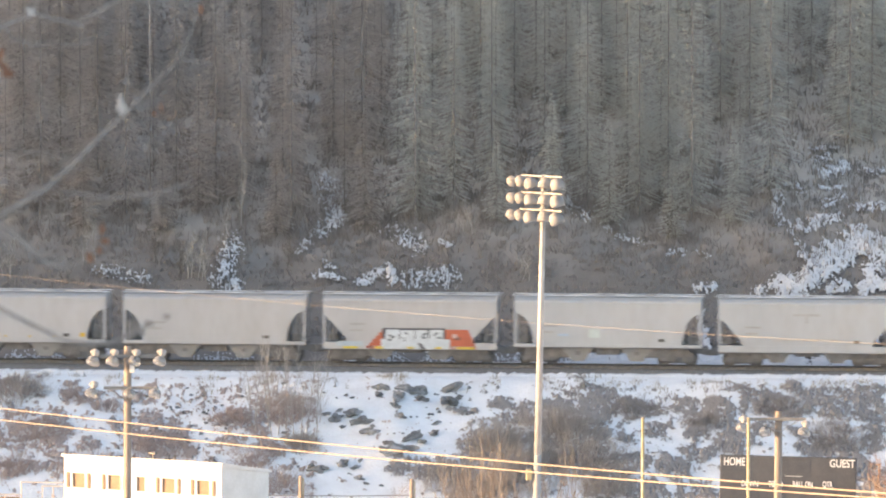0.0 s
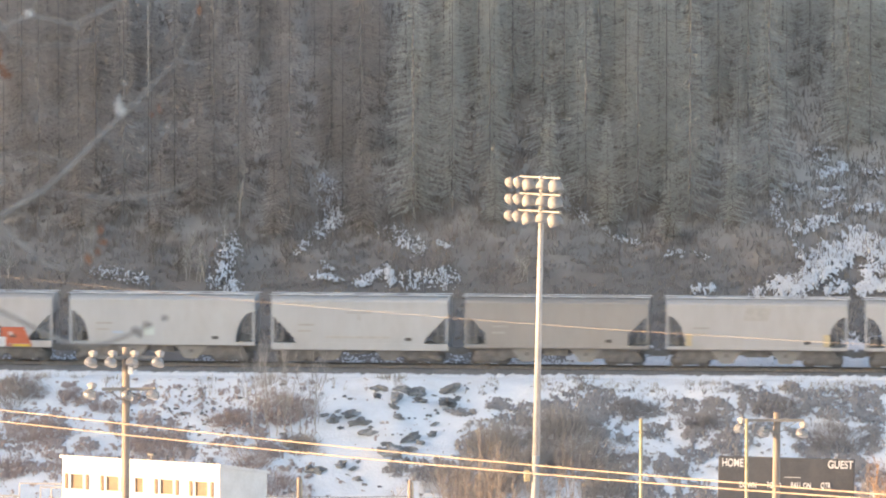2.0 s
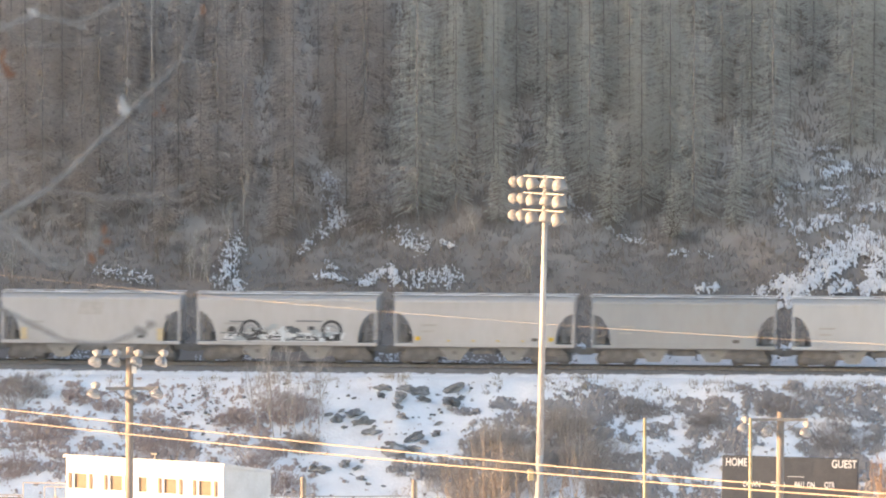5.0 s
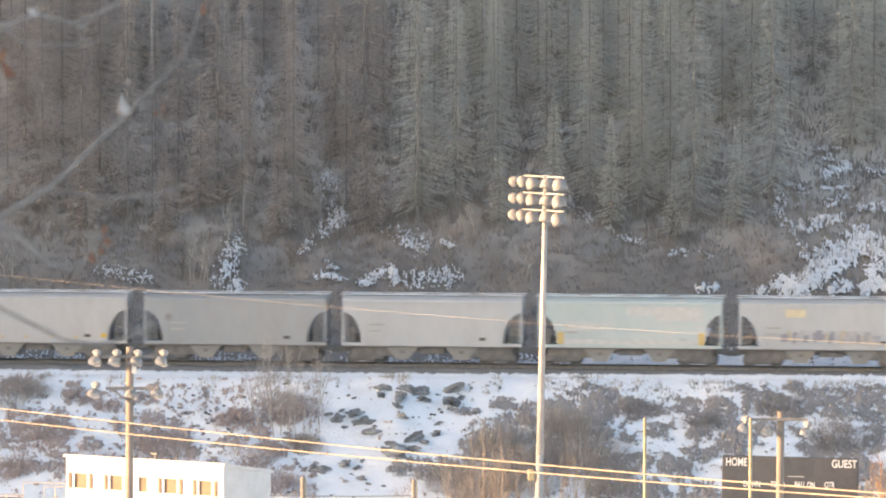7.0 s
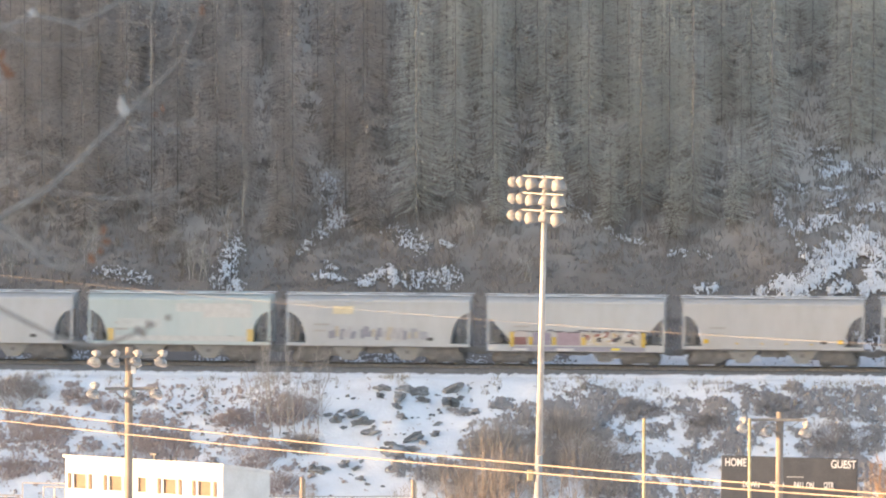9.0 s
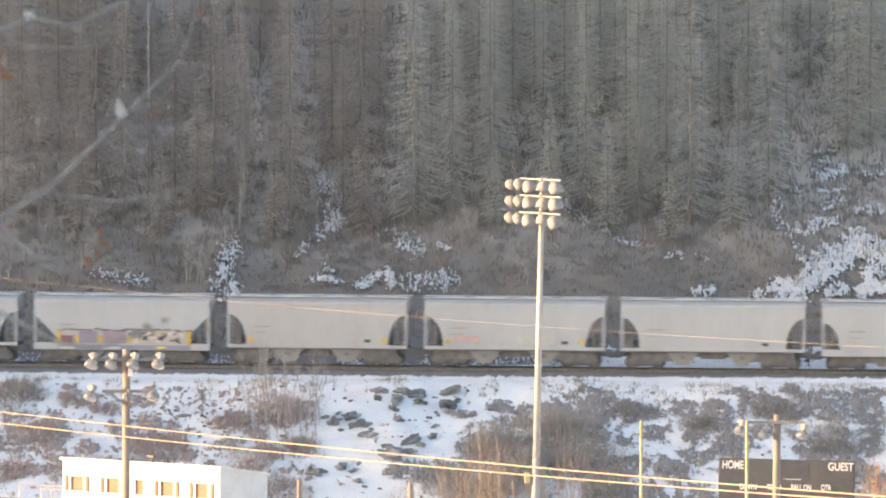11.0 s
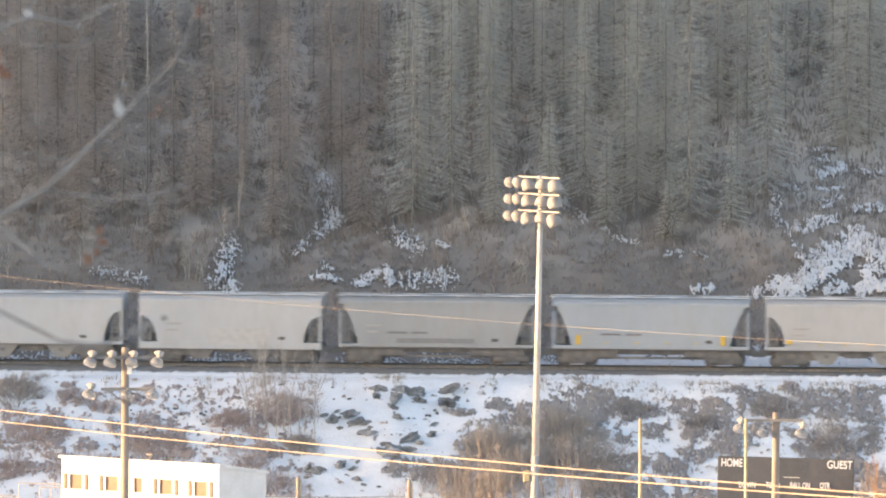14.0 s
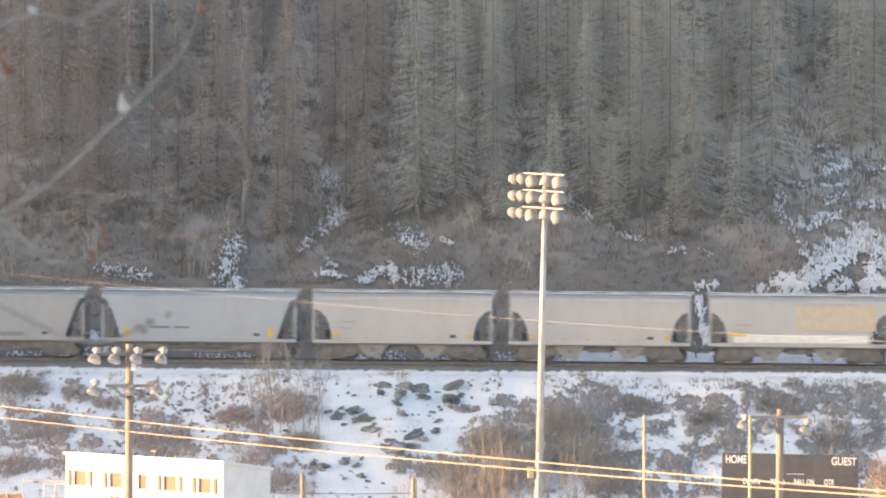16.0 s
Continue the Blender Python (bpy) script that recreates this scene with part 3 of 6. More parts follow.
def build_train():
    for k, (style, p) in enumerate(zip(STYLES, PAINTS)):
        a, b = COUPLINGS[k], COUPLINGS[k + 1]
        half = round((b - a) / 2 - 0.56, 1)
        car, body = hopper_car(style, half, p, LABELS.get(k, "off-white two-bay covered hopper wagon with rusty underframe"), style != "long")
        stencils(car, half)
        if k in (0, 8, 14, 15, 20, 21):
            yellow_tabs(car, half)
        if k in (6, 11):
            for x in (-half + 1.25, half - 1.5):
                mark(car, "reflector", x, x + 0.4, 1.46, 2.25, (0.60, 0.5, 0.32) if k == 6 else (0.66, 0.49, 0.2), "faded yellow band", 0.012)
        if k == 2:
            for i in range(6):  # a red ground that narrows towards its top, in strips
                mark(car, "graffiti_panel", -2.8 + 0.2 * i, 4.3 - 0.1 * i, 1.02 + 0.21 * i, 1.235 + 0.21 * i, RED, "rust red graffiti ground", 0.002 * i)
            mark(car, "graffiti_panel", -1.75, 2.3, 1.6, 2.36, (0.10, 0.10, 0.11), "black graffiti outline", 0.02)
            mark(car, "graffiti_panel", -1.85, 2.6, 1.02, 1.66, (0.62, 0.66, 0.69), "white graffiti letter bodies", 0.024)
            rng = random.Random(2)
            for x0, x1 in ((-1.6, -0.72), (-0.62, 0.3), (0.38, 1.2), (1.28, 2.15)):
                mark(car, "graffiti_stroke", x0, x1, 1.62, 2.22 + rng.uniform(-0.04, 0.06), (0.66, 0.70, 0.72), "white graffiti letter body", 0.03, rng.uniform(-0.06, 0.08))
                for i in range(3):
                    x = rng.uniform(x0 + 0.15, x1 - 0.3)
                    z = rng.uniform(1.5, 2.05)
                    mark(car, "graffiti_stroke", x, x + rng.uniform(0.1, 0.28), z, z + rng.uniform(0.05, 0.14), (0.16, 0.17, 0.18), "", 0.036 + 0.002 * i, rng.uniform(-0.1, 0.1))
            mark(car, "graffiti_stroke", 0.75, 1.05, 1.02, 1.4, (0.2, 0.2, 0.21), "", 0.034, -0.25)
            mark(car, "graffiti_stroke", 2.75, 3.05, 1.75, 2.0, (0.60, 0.45, 0.40), "", 0.02)
            for x, w in ((-4.3, 0.95), (-2.2, 0.5), (-0.15, 0.4), (1.65, 0.4), (3.05, 1.1)):
                mark(car, "graffiti_stroke", x, x + w, 1.04, 1.17, (0.78, 0.6, 0.1), "yellow spray line", 0.042)
            mark(car, "graffiti_panel", -4.7, -3.0, 1.2, 1.5, (0.47, 0.55, 0.6), "pale blue spray patch", 0.008)
        if k == 3:
            mark(car, "graffiti_panel", -3.2, -2.5, 1.95, 2.1, (0.45, 0.55, 0.66), "faded blue stencil")
            mark(car, "graffiti_panel", -1.2, -0.5, 1.85, 2.4, (0.58, 0.65, 0.62), "faded green placard")
        if k == 4:
            mark(car, "stencil", -0.9, 0.8, 3.35, 3.5, (0.45, 0.44, 0.43))
            mark(car, "stencil", -0.1, 0.05, 2.9, 3.35, (0.45, 0.44, 0.43))
            mark(car, "stencil", -2.2, 2.0, 1.75, 1.9, (0.5, 0.49, 0.47))
        if k == 6:
            mark(car, "stain", -0.9, 0.7, 3.1, 3.92, (0.47, 0.455, 0.435), "grey dust stain under the roof", 0.004, 0.25)
        if k == 7:
            mark(car, "graffiti_panel", -4.2, 3.5, 1.46, 2.05, (0.70, 0.725, 0.74), "white graffiti wash", 0.004, 0.3)
            for x in (-2.35, 2.9):
                ring(car, x, 2.2, 0.68, 0.17, BLACK)
                ring(car, x, 2.2, 0.36, 0.12, (0.35, 0.36, 0.38))
            rng = random.Random(5)
            for i in range(110):
                x = -3.9 + 7.0 * (i % 55) / 54 + rng.uniform(-0.1, 0.1)
                z = rng.uniform(1.42, 2.3)
                mark(car, "graffiti_stroke", x, x + rng.uniform(0.1, 0.5), z, z + rng.uniform(0.06, 0.3), rng.choice([BLACK, (0.12, 0.13, 0.14), (0.7, 0.75, 0.78), (0.4, 0.45, 0.48)]), "", 0.008 + 0.0007 * i, rng.uniform(-0.2, 0.2))
            for x0, x1, z in ((-4.3, -2.9, 1.95), (-4.2, 3.4, 1.52), (0.6, 2.3, 2.75), (-3.7, -2.2, 2.7)):
                mark(car, "graffiti_stroke", x0, x1, z, z + 0.09, (0.2, 0.21, 0.22), "", 0.012)
        if k == 11:
            mark(car, "repaint_patch", 1.6, half - 1.2, 3.0, 3.9, (0.60, 0.60, 0.585), "off-white repainted patch", 0.006)
            mark(car, "repaint_patch", -half + 1.9, -1.2, 2.3, 2.9, (0.55, 0.58, 0.57), "paler repainted patch", 0.007)
            mark(car, "repaint_patch", -half + 1.5, half - 1.5, 1.45, 1.8, (0.59, 0.595, 0.58), "off-white repainted strip", 0.009)
            mark(car, "repaint_patch", -0.2, 1.6, 3.35, 3.9, (0.58, 0.59, 0.575), "off-white repainted patch", 0.008)
        if k == 12:
            rng = random.Random(9)
            for i in range(27):
                x = -3.2 + 6.0 * i / 26
                if 6 < i < 9:
                    continue
                mark(car, "graffiti_stroke", x, x + rng.uniform(0.2, 0.42), 1.62 + rng.uniform(0, 0.25), 2.46 + rng.uniform(-0.3, 0.06), rng.choice([(0.30, 0.30, 0.34), (0.38, 0.38, 0.41), (0.46, 0.45, 0.46), (0.5, 0.45, 0.36)]), "", 0.008 + 0.001 * i, rng.uniform(-0.08, 0.16))
            mark(car, "stencil", -2.9, -1.6, 3.3, 3.8, (0.68, 0.6, 0.42), "faded tan emblem patch")
        if k == 13:
            mark(car, "graffiti_panel", -4.1, 4.5, 1.03, 1.32, (0.33, 0.33, 0.39), "blue grey graffiti ground")
            for x0, x1, z0, z1, rgb in ((-4.1, -3.1, 1.9, 2.28, (0.52, 0.48, 0.48)), (-4.05, -3.15, 1.42, 1.92, (0.27, 0.14, 0.135)), (-2.75, -1.6, 1.42, 2.2, (0.32, 0.29, 0.36)), (-1.2, 0.3, 1.4, 2.25, (0.40, 0.31, 0.35)), (0.3, 4.2, 1.4, 2.2, (0.55, 0.50, 0.44))):
                mark(car, "graffiti_panel", x0, x1, z0, z1, rgb, "faded graffiti ground", 0.01)
            for x, z in ((-4.2, 1.3), (-3.0, 1.42), (-1.5, 1.42), (0.4, 1.42), (4.25, 1.3)):
                mark(car, "graffiti_stroke", x, x + 0.24, z, z + (0.95 if z < 1.4 else 0.5), (0.7, 0.47, 0.09), "yellow graffiti bar", 0.05)
            rng = random.Random(3)
            for i in range(34):
                x = 0.5 + 3.4 * (i % 17) / 16
                z = rng.uniform(1.42, 2.0)
                mark(car, "graffiti_stroke", x, x + rng.uniform(0.08, 0.36), z, z + rng.uniform(0.08, 0.36), rng.choice([(0.10, 0.09, 0.09), (0.68, 0.66, 0.64), (0.68, 0.66, 0.64), (0.34, 0.16, 0.14), (0.6, 0.5, 0.3)]), "", 0.014 + 0.001 * i, rng.uniform(-0.2, 0.25))
            for i in range(22):
                x = -4.2 + 8.4 * i / 21
                z = 2.2 + rng.uniform(0, 0.12)
                mark(car, "graffiti_stroke", x, x + rng.uniform(0.2, 0.5), z, z + rng.uniform(0.04, 0.1), (0.14, 0.13, 0.14), "", 0.016 + 0.001 * i, rng.uniform(-0.1, 0.1))
            for x0, x1 in ((-4.0, -3.1), (-1.2, -0.1)):
                mark(car, "graffiti_stroke", x0, x1, 1.05, 1.2, (0.66, 0.65, 0.64), "white spray patch", 0.02)
            mark(car, "graffiti_stroke", 2.3, 2.85, 1.1, 1.24, (0.85, 0.68, 0.1), "yellow spray line", 0.03)
        if k == 15:
            mark(car, "graffiti_panel", -half + 1.9, -half + 3.6, 1.75, 2.1, (0.62, 0.42, 0.4), "faded pink stencil patch", 0.012)
            mark(car, "graffiti_panel", 0.2, 2.6, 1.6, 2.1, (0.55, 0.55, 0.5), "faded grey green patch", 0.012)
        if k == 17:
            mark(car, "repaint_patch", -1.4, 2.6, 1.3, 2.35, (0.53, 0.52, 0.51), "grey repainted patch")
        if k in (18, 19):
            mark(car, "stencil", -half + 3.1, -half + 4.4, 2.1, 2.22, (0.22, 0.215, 0.21))
            mark(car, "stencil", -half + 4.7, -half + 5.7, 2.1, 2.22, (0.22, 0.215, 0.21))
        if k == 18:
            mark(car, "repaint_patch", -2.6, 2.4, 1.5, 1.8, (0.27, 0.272, 0.27), "darker dust band")
        if k == 19:
            for x in (-half + 1.5, half - 1.8):
                mark(car, "reflector", x, x + 0.3, 1.5, 2.1, YELLOW, "yellow reflective tab")
            yellow_tabs(car, half, False)
        if k == 22:
            mark(car, "repaint_patch", -0.2, half - 0.9, 2.3, 3.9, (0.58, 0.5, 0.38), "tan repainted patch")
            mark(car, "repaint_patch", -half + 1.6, half - 1.4, 1.5, 2.0, (0.78, 0.78, 0.76), "clean white repainted strip", 0.01)
            mark(car, "reflector", -half + 1.3, -half + 2.4, 1.9, 2.05, YELLOW, "yellow stencil line", 0.016)
        TRAIN.append((car, (a + b) / 2))


build_train()


def travel(t):
    """How far the train has gone, in metres."""
    return 14.309 * t + 0.01345 * t * t


def motions():
    rolling = {}
    for x in (-0.85, 0.85):
        rolling[x] = [(f / 30, Matrix.Translation((x, 0, 0.455)) @ Matrix.Rotation(-travel(f / 30) / 0.455, 4, 'Y')) for f in range(481)]
    for axle, x in AXLES:
        walk(axle, rolling[x])
    for car, u in TRAIN:
        walk(car, [(t, Matrix.Translation(on_track(u - travel(t), 0, RAIL_Z)) @ Matrix.Rotation(-YAW, 4, 'Z') @ Matrix.Rotation(math.atan(GRADE), 4, 'Y')) for t in (0, 2, 4, 6, 8, 10, 12, 14, 16)])


# ---- trees and brush ----
def tube_data(verts, faces, pts, radii, seg=5):
    """Adds a bent, tapered tube to the lists."""
    rings = []
    for i, p in enumerate(pts):
        p = Vector(p)
        d = Vector(pts[min(i + 1, len(pts) - 1)]) - Vector(pts[max(i - 1, 0)])
        q = d.to_track_quat('Z', 'Y')
        start = len(verts)
        for k in range(seg):
            a = 2 * math.pi * k / seg
            verts.append(tuple(p + q @ Vector((radii[i] * math.cos(a), radii[i] * math.sin(a), 0))))
        rings.append(start)
    for a, b in zip(rings, rings[1:]):
        for k in range(seg):
            faces.append((a + k, a + (k + 1) % seg, b + (k + 1) % seg, b + k))
    faces.append(tuple(rings[0] + k for k in range(seg))[::-1])
    faces.append(tuple(rings[-1] + k for k in range(seg)))


def tube(name, pts, radii, material, seg=8):
    v, f = [], []
    tube_data(v, f, pts, radii, seg)
    return sheet(name, v, f, material, True)


def at_v(x, v):
    """Ground place x across the view and v behind the railway."""
    y = 400 + (v - x * math.sin(YAW)) / math.cos(YAW)
    return Vector((x, y, ground_z(x, y)))


def rnd(seed):
    return random.Random(seed)


def conifer_meshes(seed, height, radius, needles, gaps=0.2, density=1.0):
    """A trunk and an open crown: tiers of drooping boughs hung with many small sprays."""
    g = rnd(seed)
    bm = bmesh.new()
    rod(bm, (0, 0, -0.6), (0, 0, height * 0.5), height * 0.0036, height * 0.0027, 7)
    rod(bm, (0, 0, height * 0.5), (0, 0, height), height * 0.0027, 0.012, 6)
    trunk = finish(bm, "trunk", BARK)
    verts, faces = [], []

    def tri(p, q, r):
        i = len(verts)
        verts.extend((tuple(p), tuple(q), tuple(r)))
        faces.append((i, i + 1, i + 2))
    h = height * g.uniform(0.05, 0.1)
    while h < height * 0.99:
        k = h / height
        reach = radius * (1 - k) ** 0.72 * (0.6 + 0.4 * min(1, k * 5 + 0.2)) * g.uniform(0.8, 1.15)
        a0 = g.uniform(0, 6.2832)
        count = 4
        for i in range(count):
            if g.random() < gaps:
                continue
            a = a0 + 6.2832 * i / count + g.uniform(-0.4, 0.4)
            ln = max(0.14, reach * g.uniform(0.5, 1.2))
            out = Vector((math.cos(a), math.sin(a), 0))
            sd = Vector((-math.sin(a), math.cos(a), 0))
            droop = g.uniform(0.2, 0.55) * (1.1 - k)
            lift = g.uniform(-0.15, 0.15)
            root, end = Vector((0, 0, h + lift)), out * ln + Vector((0, 0, h + lift - droop * ln))
            tri(root - sd * 0.02, root + sd * 0.02, end)
            for _ in range(max(5, int(ln * 25 * density))):
                f = math.sqrt(g.random())
                p = root.lerp(end, f) + Vector((0, 0, 0.10 * ln * f * (1 - f)))
                side = sd * g.choice((-1, 1)) + out * g.uniform(0.1, 0.9)
                w = g.uniform(0.018, 0.042)
                l2 = g.uniform(0.12, 0.30) * (1.15 - 0.5 * f) * min(1.0, 0.45 + ln)
                tri(p - out * w, p + out * w, p + side * l2 + Vector((0, 0, -l2 * g.uniform(0.1, 1.3))))
        h += g.uniform(0.10, 0.20) * (1.0 if height > 12 else 0.7)
    return trunk, sheet("crown", verts, faces, needles)


def conifer(seed, height, radius, needles, label, gaps=0.2, density=1.0):
    tr, cr = conifer_meshes(seed, height, radius, needles, gaps, density)
    t = thing("spruce_tree", label, "tree", "trees of the hillside forest")
    place("trunk", tr, t)
    place("crown", cr, t)
    return t


def stand(proto, x, y, scale, turn, fat=1.0):
    return copy_thing(proto, Matrix.Translation((x, y, ground_z(x, y) - 0.15)) @ Matrix.Rotation(turn, 4, 'Z') @ Matrix.Diagonal((scale * fat, scale * fat, scale, 1)))


def build_forest():
    shapes = [(24, 2.3, 0.15), (22, 1.9, 0.25), (26, 2.7, 0.2), (20, 1.8, 0.2), (10, 1.6, 0.1)]
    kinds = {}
    for tone, needles, label in (("brown", NEEDLES_BROWN, "tall narrow brownish grey spruce tree with haze put into its needle colour"), ("green", NEEDLES, "tall narrow grey green spruce tree with haze put into its needle colour")):
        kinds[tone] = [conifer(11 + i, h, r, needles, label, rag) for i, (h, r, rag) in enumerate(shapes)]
    g = rnd(21)
    done = []

    def plant(x, v, height, fat, i):
        p = at_v(x, v)
        tone = "brown" if x + 5 * noise.noise((x * 0.2, v * 0.15, 3)) < -4 else "green"
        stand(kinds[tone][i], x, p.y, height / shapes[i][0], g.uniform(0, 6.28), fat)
        done.append((x, p.y))
    # single trees that stand out: (x, place behind the railway, height, girth)
    for x, v, h, fat in ((-5.3, 19.6, 8.8, 1.1), (-11.3, 18.6, 7.0, 1.2), (-19.0, 18.6, 6.4, 1.2), (7.35, 19.6, 8.5, 1.0), (11.2, 19.2, 8.0, 1.0), (-16.6, 20.5, 9.5, 1.0), (19.6, 19.5, 7.0, 1.1), (3.6, 18.8, 6.0, 1.2), (-24.4, 19.0, 8.0, 1.2), (15.4, 18.6, 5.2, 1.3)):
        plant(x, v, h, fat, 4)
    for x, v, h, fat in ((-10.3, 20.9, 19, 1.0), (-1.9, 20.5, 21, 1.3), (3.3, 22.0, 18, 1.0), (13.3, 21.0, 19, 1.0), (16.8, 20.6, 20, 1.1), (22.2, 22.5, 20, 1.1), (27.9, 28.0, 19, 1.4), (-13.8, 21.5, 17, 1.0), (-21.6, 21.0, 18, 1.1), (-27.4, 20.5, 18, 1.1)):
        plant(x, v, h, fat, g.choice([0, 1, 3]))
    # the open wood behind them
    for rank in range(7):
        v0 = 22.0 + 4.0 * rank
        x = -36 + g.uniform(0, 3)
        while x < 35:
            v = v0 + g.uniform(-1.8, 1.8)
            x += g.uniform(2.0, 3.9)
            if x > 21.5 and v < 28.5:
                continue
            p = at_v(x, v)
            if any((x - a) ** 2 + (p.y - b) ** 2 < 3.0 for a, b in done):
                continue
            i = g.choice([0, 0, 1, 2, 3])
            plant(x, v, shapes[i][0] * g.uniform(0.45, 0.85), g.uniform(0.9, 1.3), i)
    for tone, x0 in (("brown", -84), ("green", -60)):
        for j, p in enumerate(kinds[tone]):
            p.matrix_basis = Matrix.Translation((x0 + j * 4.5, 440, ground_z(x0 + j * 4.5, 440)))


build_forest()


# ---- the playing field's poles ----
POLE_STEEL = noise_mat("galvanised_pole", (0.36, 0.345, 0.325), (0.46, 0.445, 0.42), 1.5, 0.5, 0.1, 6, metal=0.2)
WOOD_POLE = noise_mat("weathered_pole_wood", (0.235, 0.19, 0.155), (0.345, 0.29, 0.245), 3.0, 0.85, 0.4, 8, c=(0.2, 0.15, 0.11), c_amount=0.4, c_scale=1.5, stretch=(1, 1, 0.12))
LAMP_WHITE = noise_mat("white_enamel", (0.225, 0.217, 0.21), (0.30, 0.291, 0.282), 3.0, 0.6, 0, 5)
YELLOW_STEEL = noise_mat("yellow_enamel", (0.36, 0.295, 0.17), (0.45, 0.38, 0.23), 2.0, 0.45, 0.05, 6, c=(0.6, 0.56, 0.45), c_amount=0.4, c_scale=1.0)
LENS = bpy.data.materials.new("lamp_glass")
LENS.use_nodes = True
LENS.node_tree.nodes["Principled BSDF"].inputs["Base Color"].default_value = (0.58, 0.58, 0.59, 1)
LENS.node_tree.nodes["Principled BSDF"].inputs["Roughness"].default_value = 0.12
LENS.node_tree.nodes["Principled BSDF"].inputs["Transmission Weight"].default_value = 0.7
BELL_GLASS = bpy.data.materials.new("bell_glass")
BELL_GLASS.use_nodes = True
BELL_GLASS.node_tree.nodes["Principled BSDF"].inputs["Base Color"].default_value = (0.74, 0.74, 0.73, 1)
BELL_GLASS.node_tree.nodes["Principled BSDF"].inputs["Roughness"].default_value = 0.12
BELL_GLASS.node_tree.nodes["Principled BSDF"].inputs["Transmission Weight"].default_value = 0.86


def aim(place_at, direction):
    return Matrix.Translation(place_at) @ Vector(direction).to_track_quat('Z', 'Y').to_matrix().to_4x4()


def flood_mast():
    base, top = Vector((4.31, 300, 0)), Vector((4.87, 300, 27.1))
    mast = thing("floodlight_mast", "tall pale steel floodlight mast with three rows of lamps", "floodlight", at=Matrix.Translation(base))
    ax = (top - base)
    bm = bmesh.new()
    rod(bm, (0, 0, -0.3), ax * 0.5, 0.24, 0.175, 14)
    rod(bm, ax * 0.5, ax, 0.175, 0.115, 14)
    part("pole", bm, POLE_STEEL, mast, smooth=True)
    bm = bmesh.new()
    rod(bm, (0, 0, 0.0), (0, 0, 0.06), 0.42, 0.42, 12)
    part("base_plate", bm, POLE_STEEL, mast)
    th = radians(60)
    d = Vector((math.cos(th), -math.sin(th), 0.02))
    back = Vector((math.sin(th), math.cos(th), 0))
    for row in range(3):
        c = ax + Vector((0, 0, -0.05 - 0.82 * row)) - Vector((0.02 * row, 0, 0))
        bm = bmesh.new()
        rod(bm, c - d * 2.1, c - d * 0.1, 0.045, 0.045, 6)
        rod(bm, c + d * 0.1, c + d * 1.75, 0.045, 0.045, 6)
        box(bm, c.x - 0.14, c.x + 0.14, c.y - 0.14, c.y + 0.14, c.z - 0.09, c.z + 0.09, 0.02)
        part("crossarm", bm, POLE_STEEL, mast)
        # (place along the arm, reach to the side, drop, size, direction)
        aims = ((-2.05, -0.36, -0.29, 0.88, (0.88, 0.1, -0.28)), (-1.6, -0.19, -0.33, 0.93, (0.62, 0.08, -0.62)), (-0.85, -0.11, -0.42, 1.08, (0.22, 0.02, -0.95)),
                (0.2, 0.0, -0.40, 1.0, (-0.25, 0.1, -0.9)), (1.3, 0.07, -0.45, 1.14, (0.36, 0.08, -0.82)))
        for i, (k, reach, drop, size, to) in enumerate(aims):
            g = rnd(row * 10 + i)
            way = (Vector(to) + Vector((g.uniform(-0.14, 0.14), 0, g.uniform(-0.12, 0.12)))).normalized()
            p = c + d * k + Vector((reach, 0, drop + g.uniform(-0.03, 0.03))) - back * 0.08
            lamp = new("lamp")
            lamp.parent = mast
            m = aim(p, way) @ Matrix.Scale(size, 4)
            bm = bmesh.new()
            lathe(bm, [(0.01, -0.38), (0.12, -0.36), (0.22, -0.28), (0.295, -0.13), (0.315, 0.02), (0.29, 0.13), (0.275, 0.12), (0.255, -0.05), (0.16, -0.20), (0.01, -0.28)], m, 16)
            part("lamp_hood", bm, LAMP_WHITE, lamp, smooth=True)
            # the visor that shades the upper half of the opening
            bm = bmesh.new()
            n = 10
            roll = m.to_3x3().inverted() @ Vector((0, 0, 1))
            a0 = math.atan2(roll.y, roll.x) - math.pi / 2
            up = [m @ Vector((0.31 * math.cos(math.pi * j / n + a0), 0.31 * math.sin(math.pi * j / n + a0), 0.07)) for j in range(n + 1)]
            far = [m @ Vector((0.28 * math.cos(math.pi * j / n + a0), 0.28 * math.sin(math.pi * j / n + a0), 0.11 + 0.14 * math.sin(math.pi * j / n) ** 2)) for j in range(n + 1)]
            va, vb = [bm.verts.new(q) for q in up], [bm.verts.new(q) for q in far]
            for j in range(n):
                bm.faces.new((va[j], va[j + 1], vb[j + 1], vb[j]))
            part("visor", bm, LAMP_WHITE, lamp)
            bm = bmesh.new()
            lathe(bm, [(0.25, 0.06), (0.2, 0.09), (0.01, 0.11)], m, 12)
            part("lens", bm, LENS, lamp, "glass lens")
            bm = bmesh.new()
            rod(bm, c + d * k, p + Vector((0, 0, 0.1)), 0.03, 0.03, 6)
            part("bracket", bm, POLE_STEEL, lamp)
    bm = bmesh.new()
    q = ax * 0.472
    box(bm, q.x - 0.56, q.x - 0.26, q.y - 0.15, q.y + 0.15, q.z - 0.5, q.z + 0.05, 0.03)
    rod(bm, (q.x - 0.42, q.y, q.z - 0.2), (q.x, q.y, q.z - 0.2), 0.04)
    part("junction_box", bm, YELLOW_STEEL, mast, "small tan junction box on a bracket")


flood_mast()


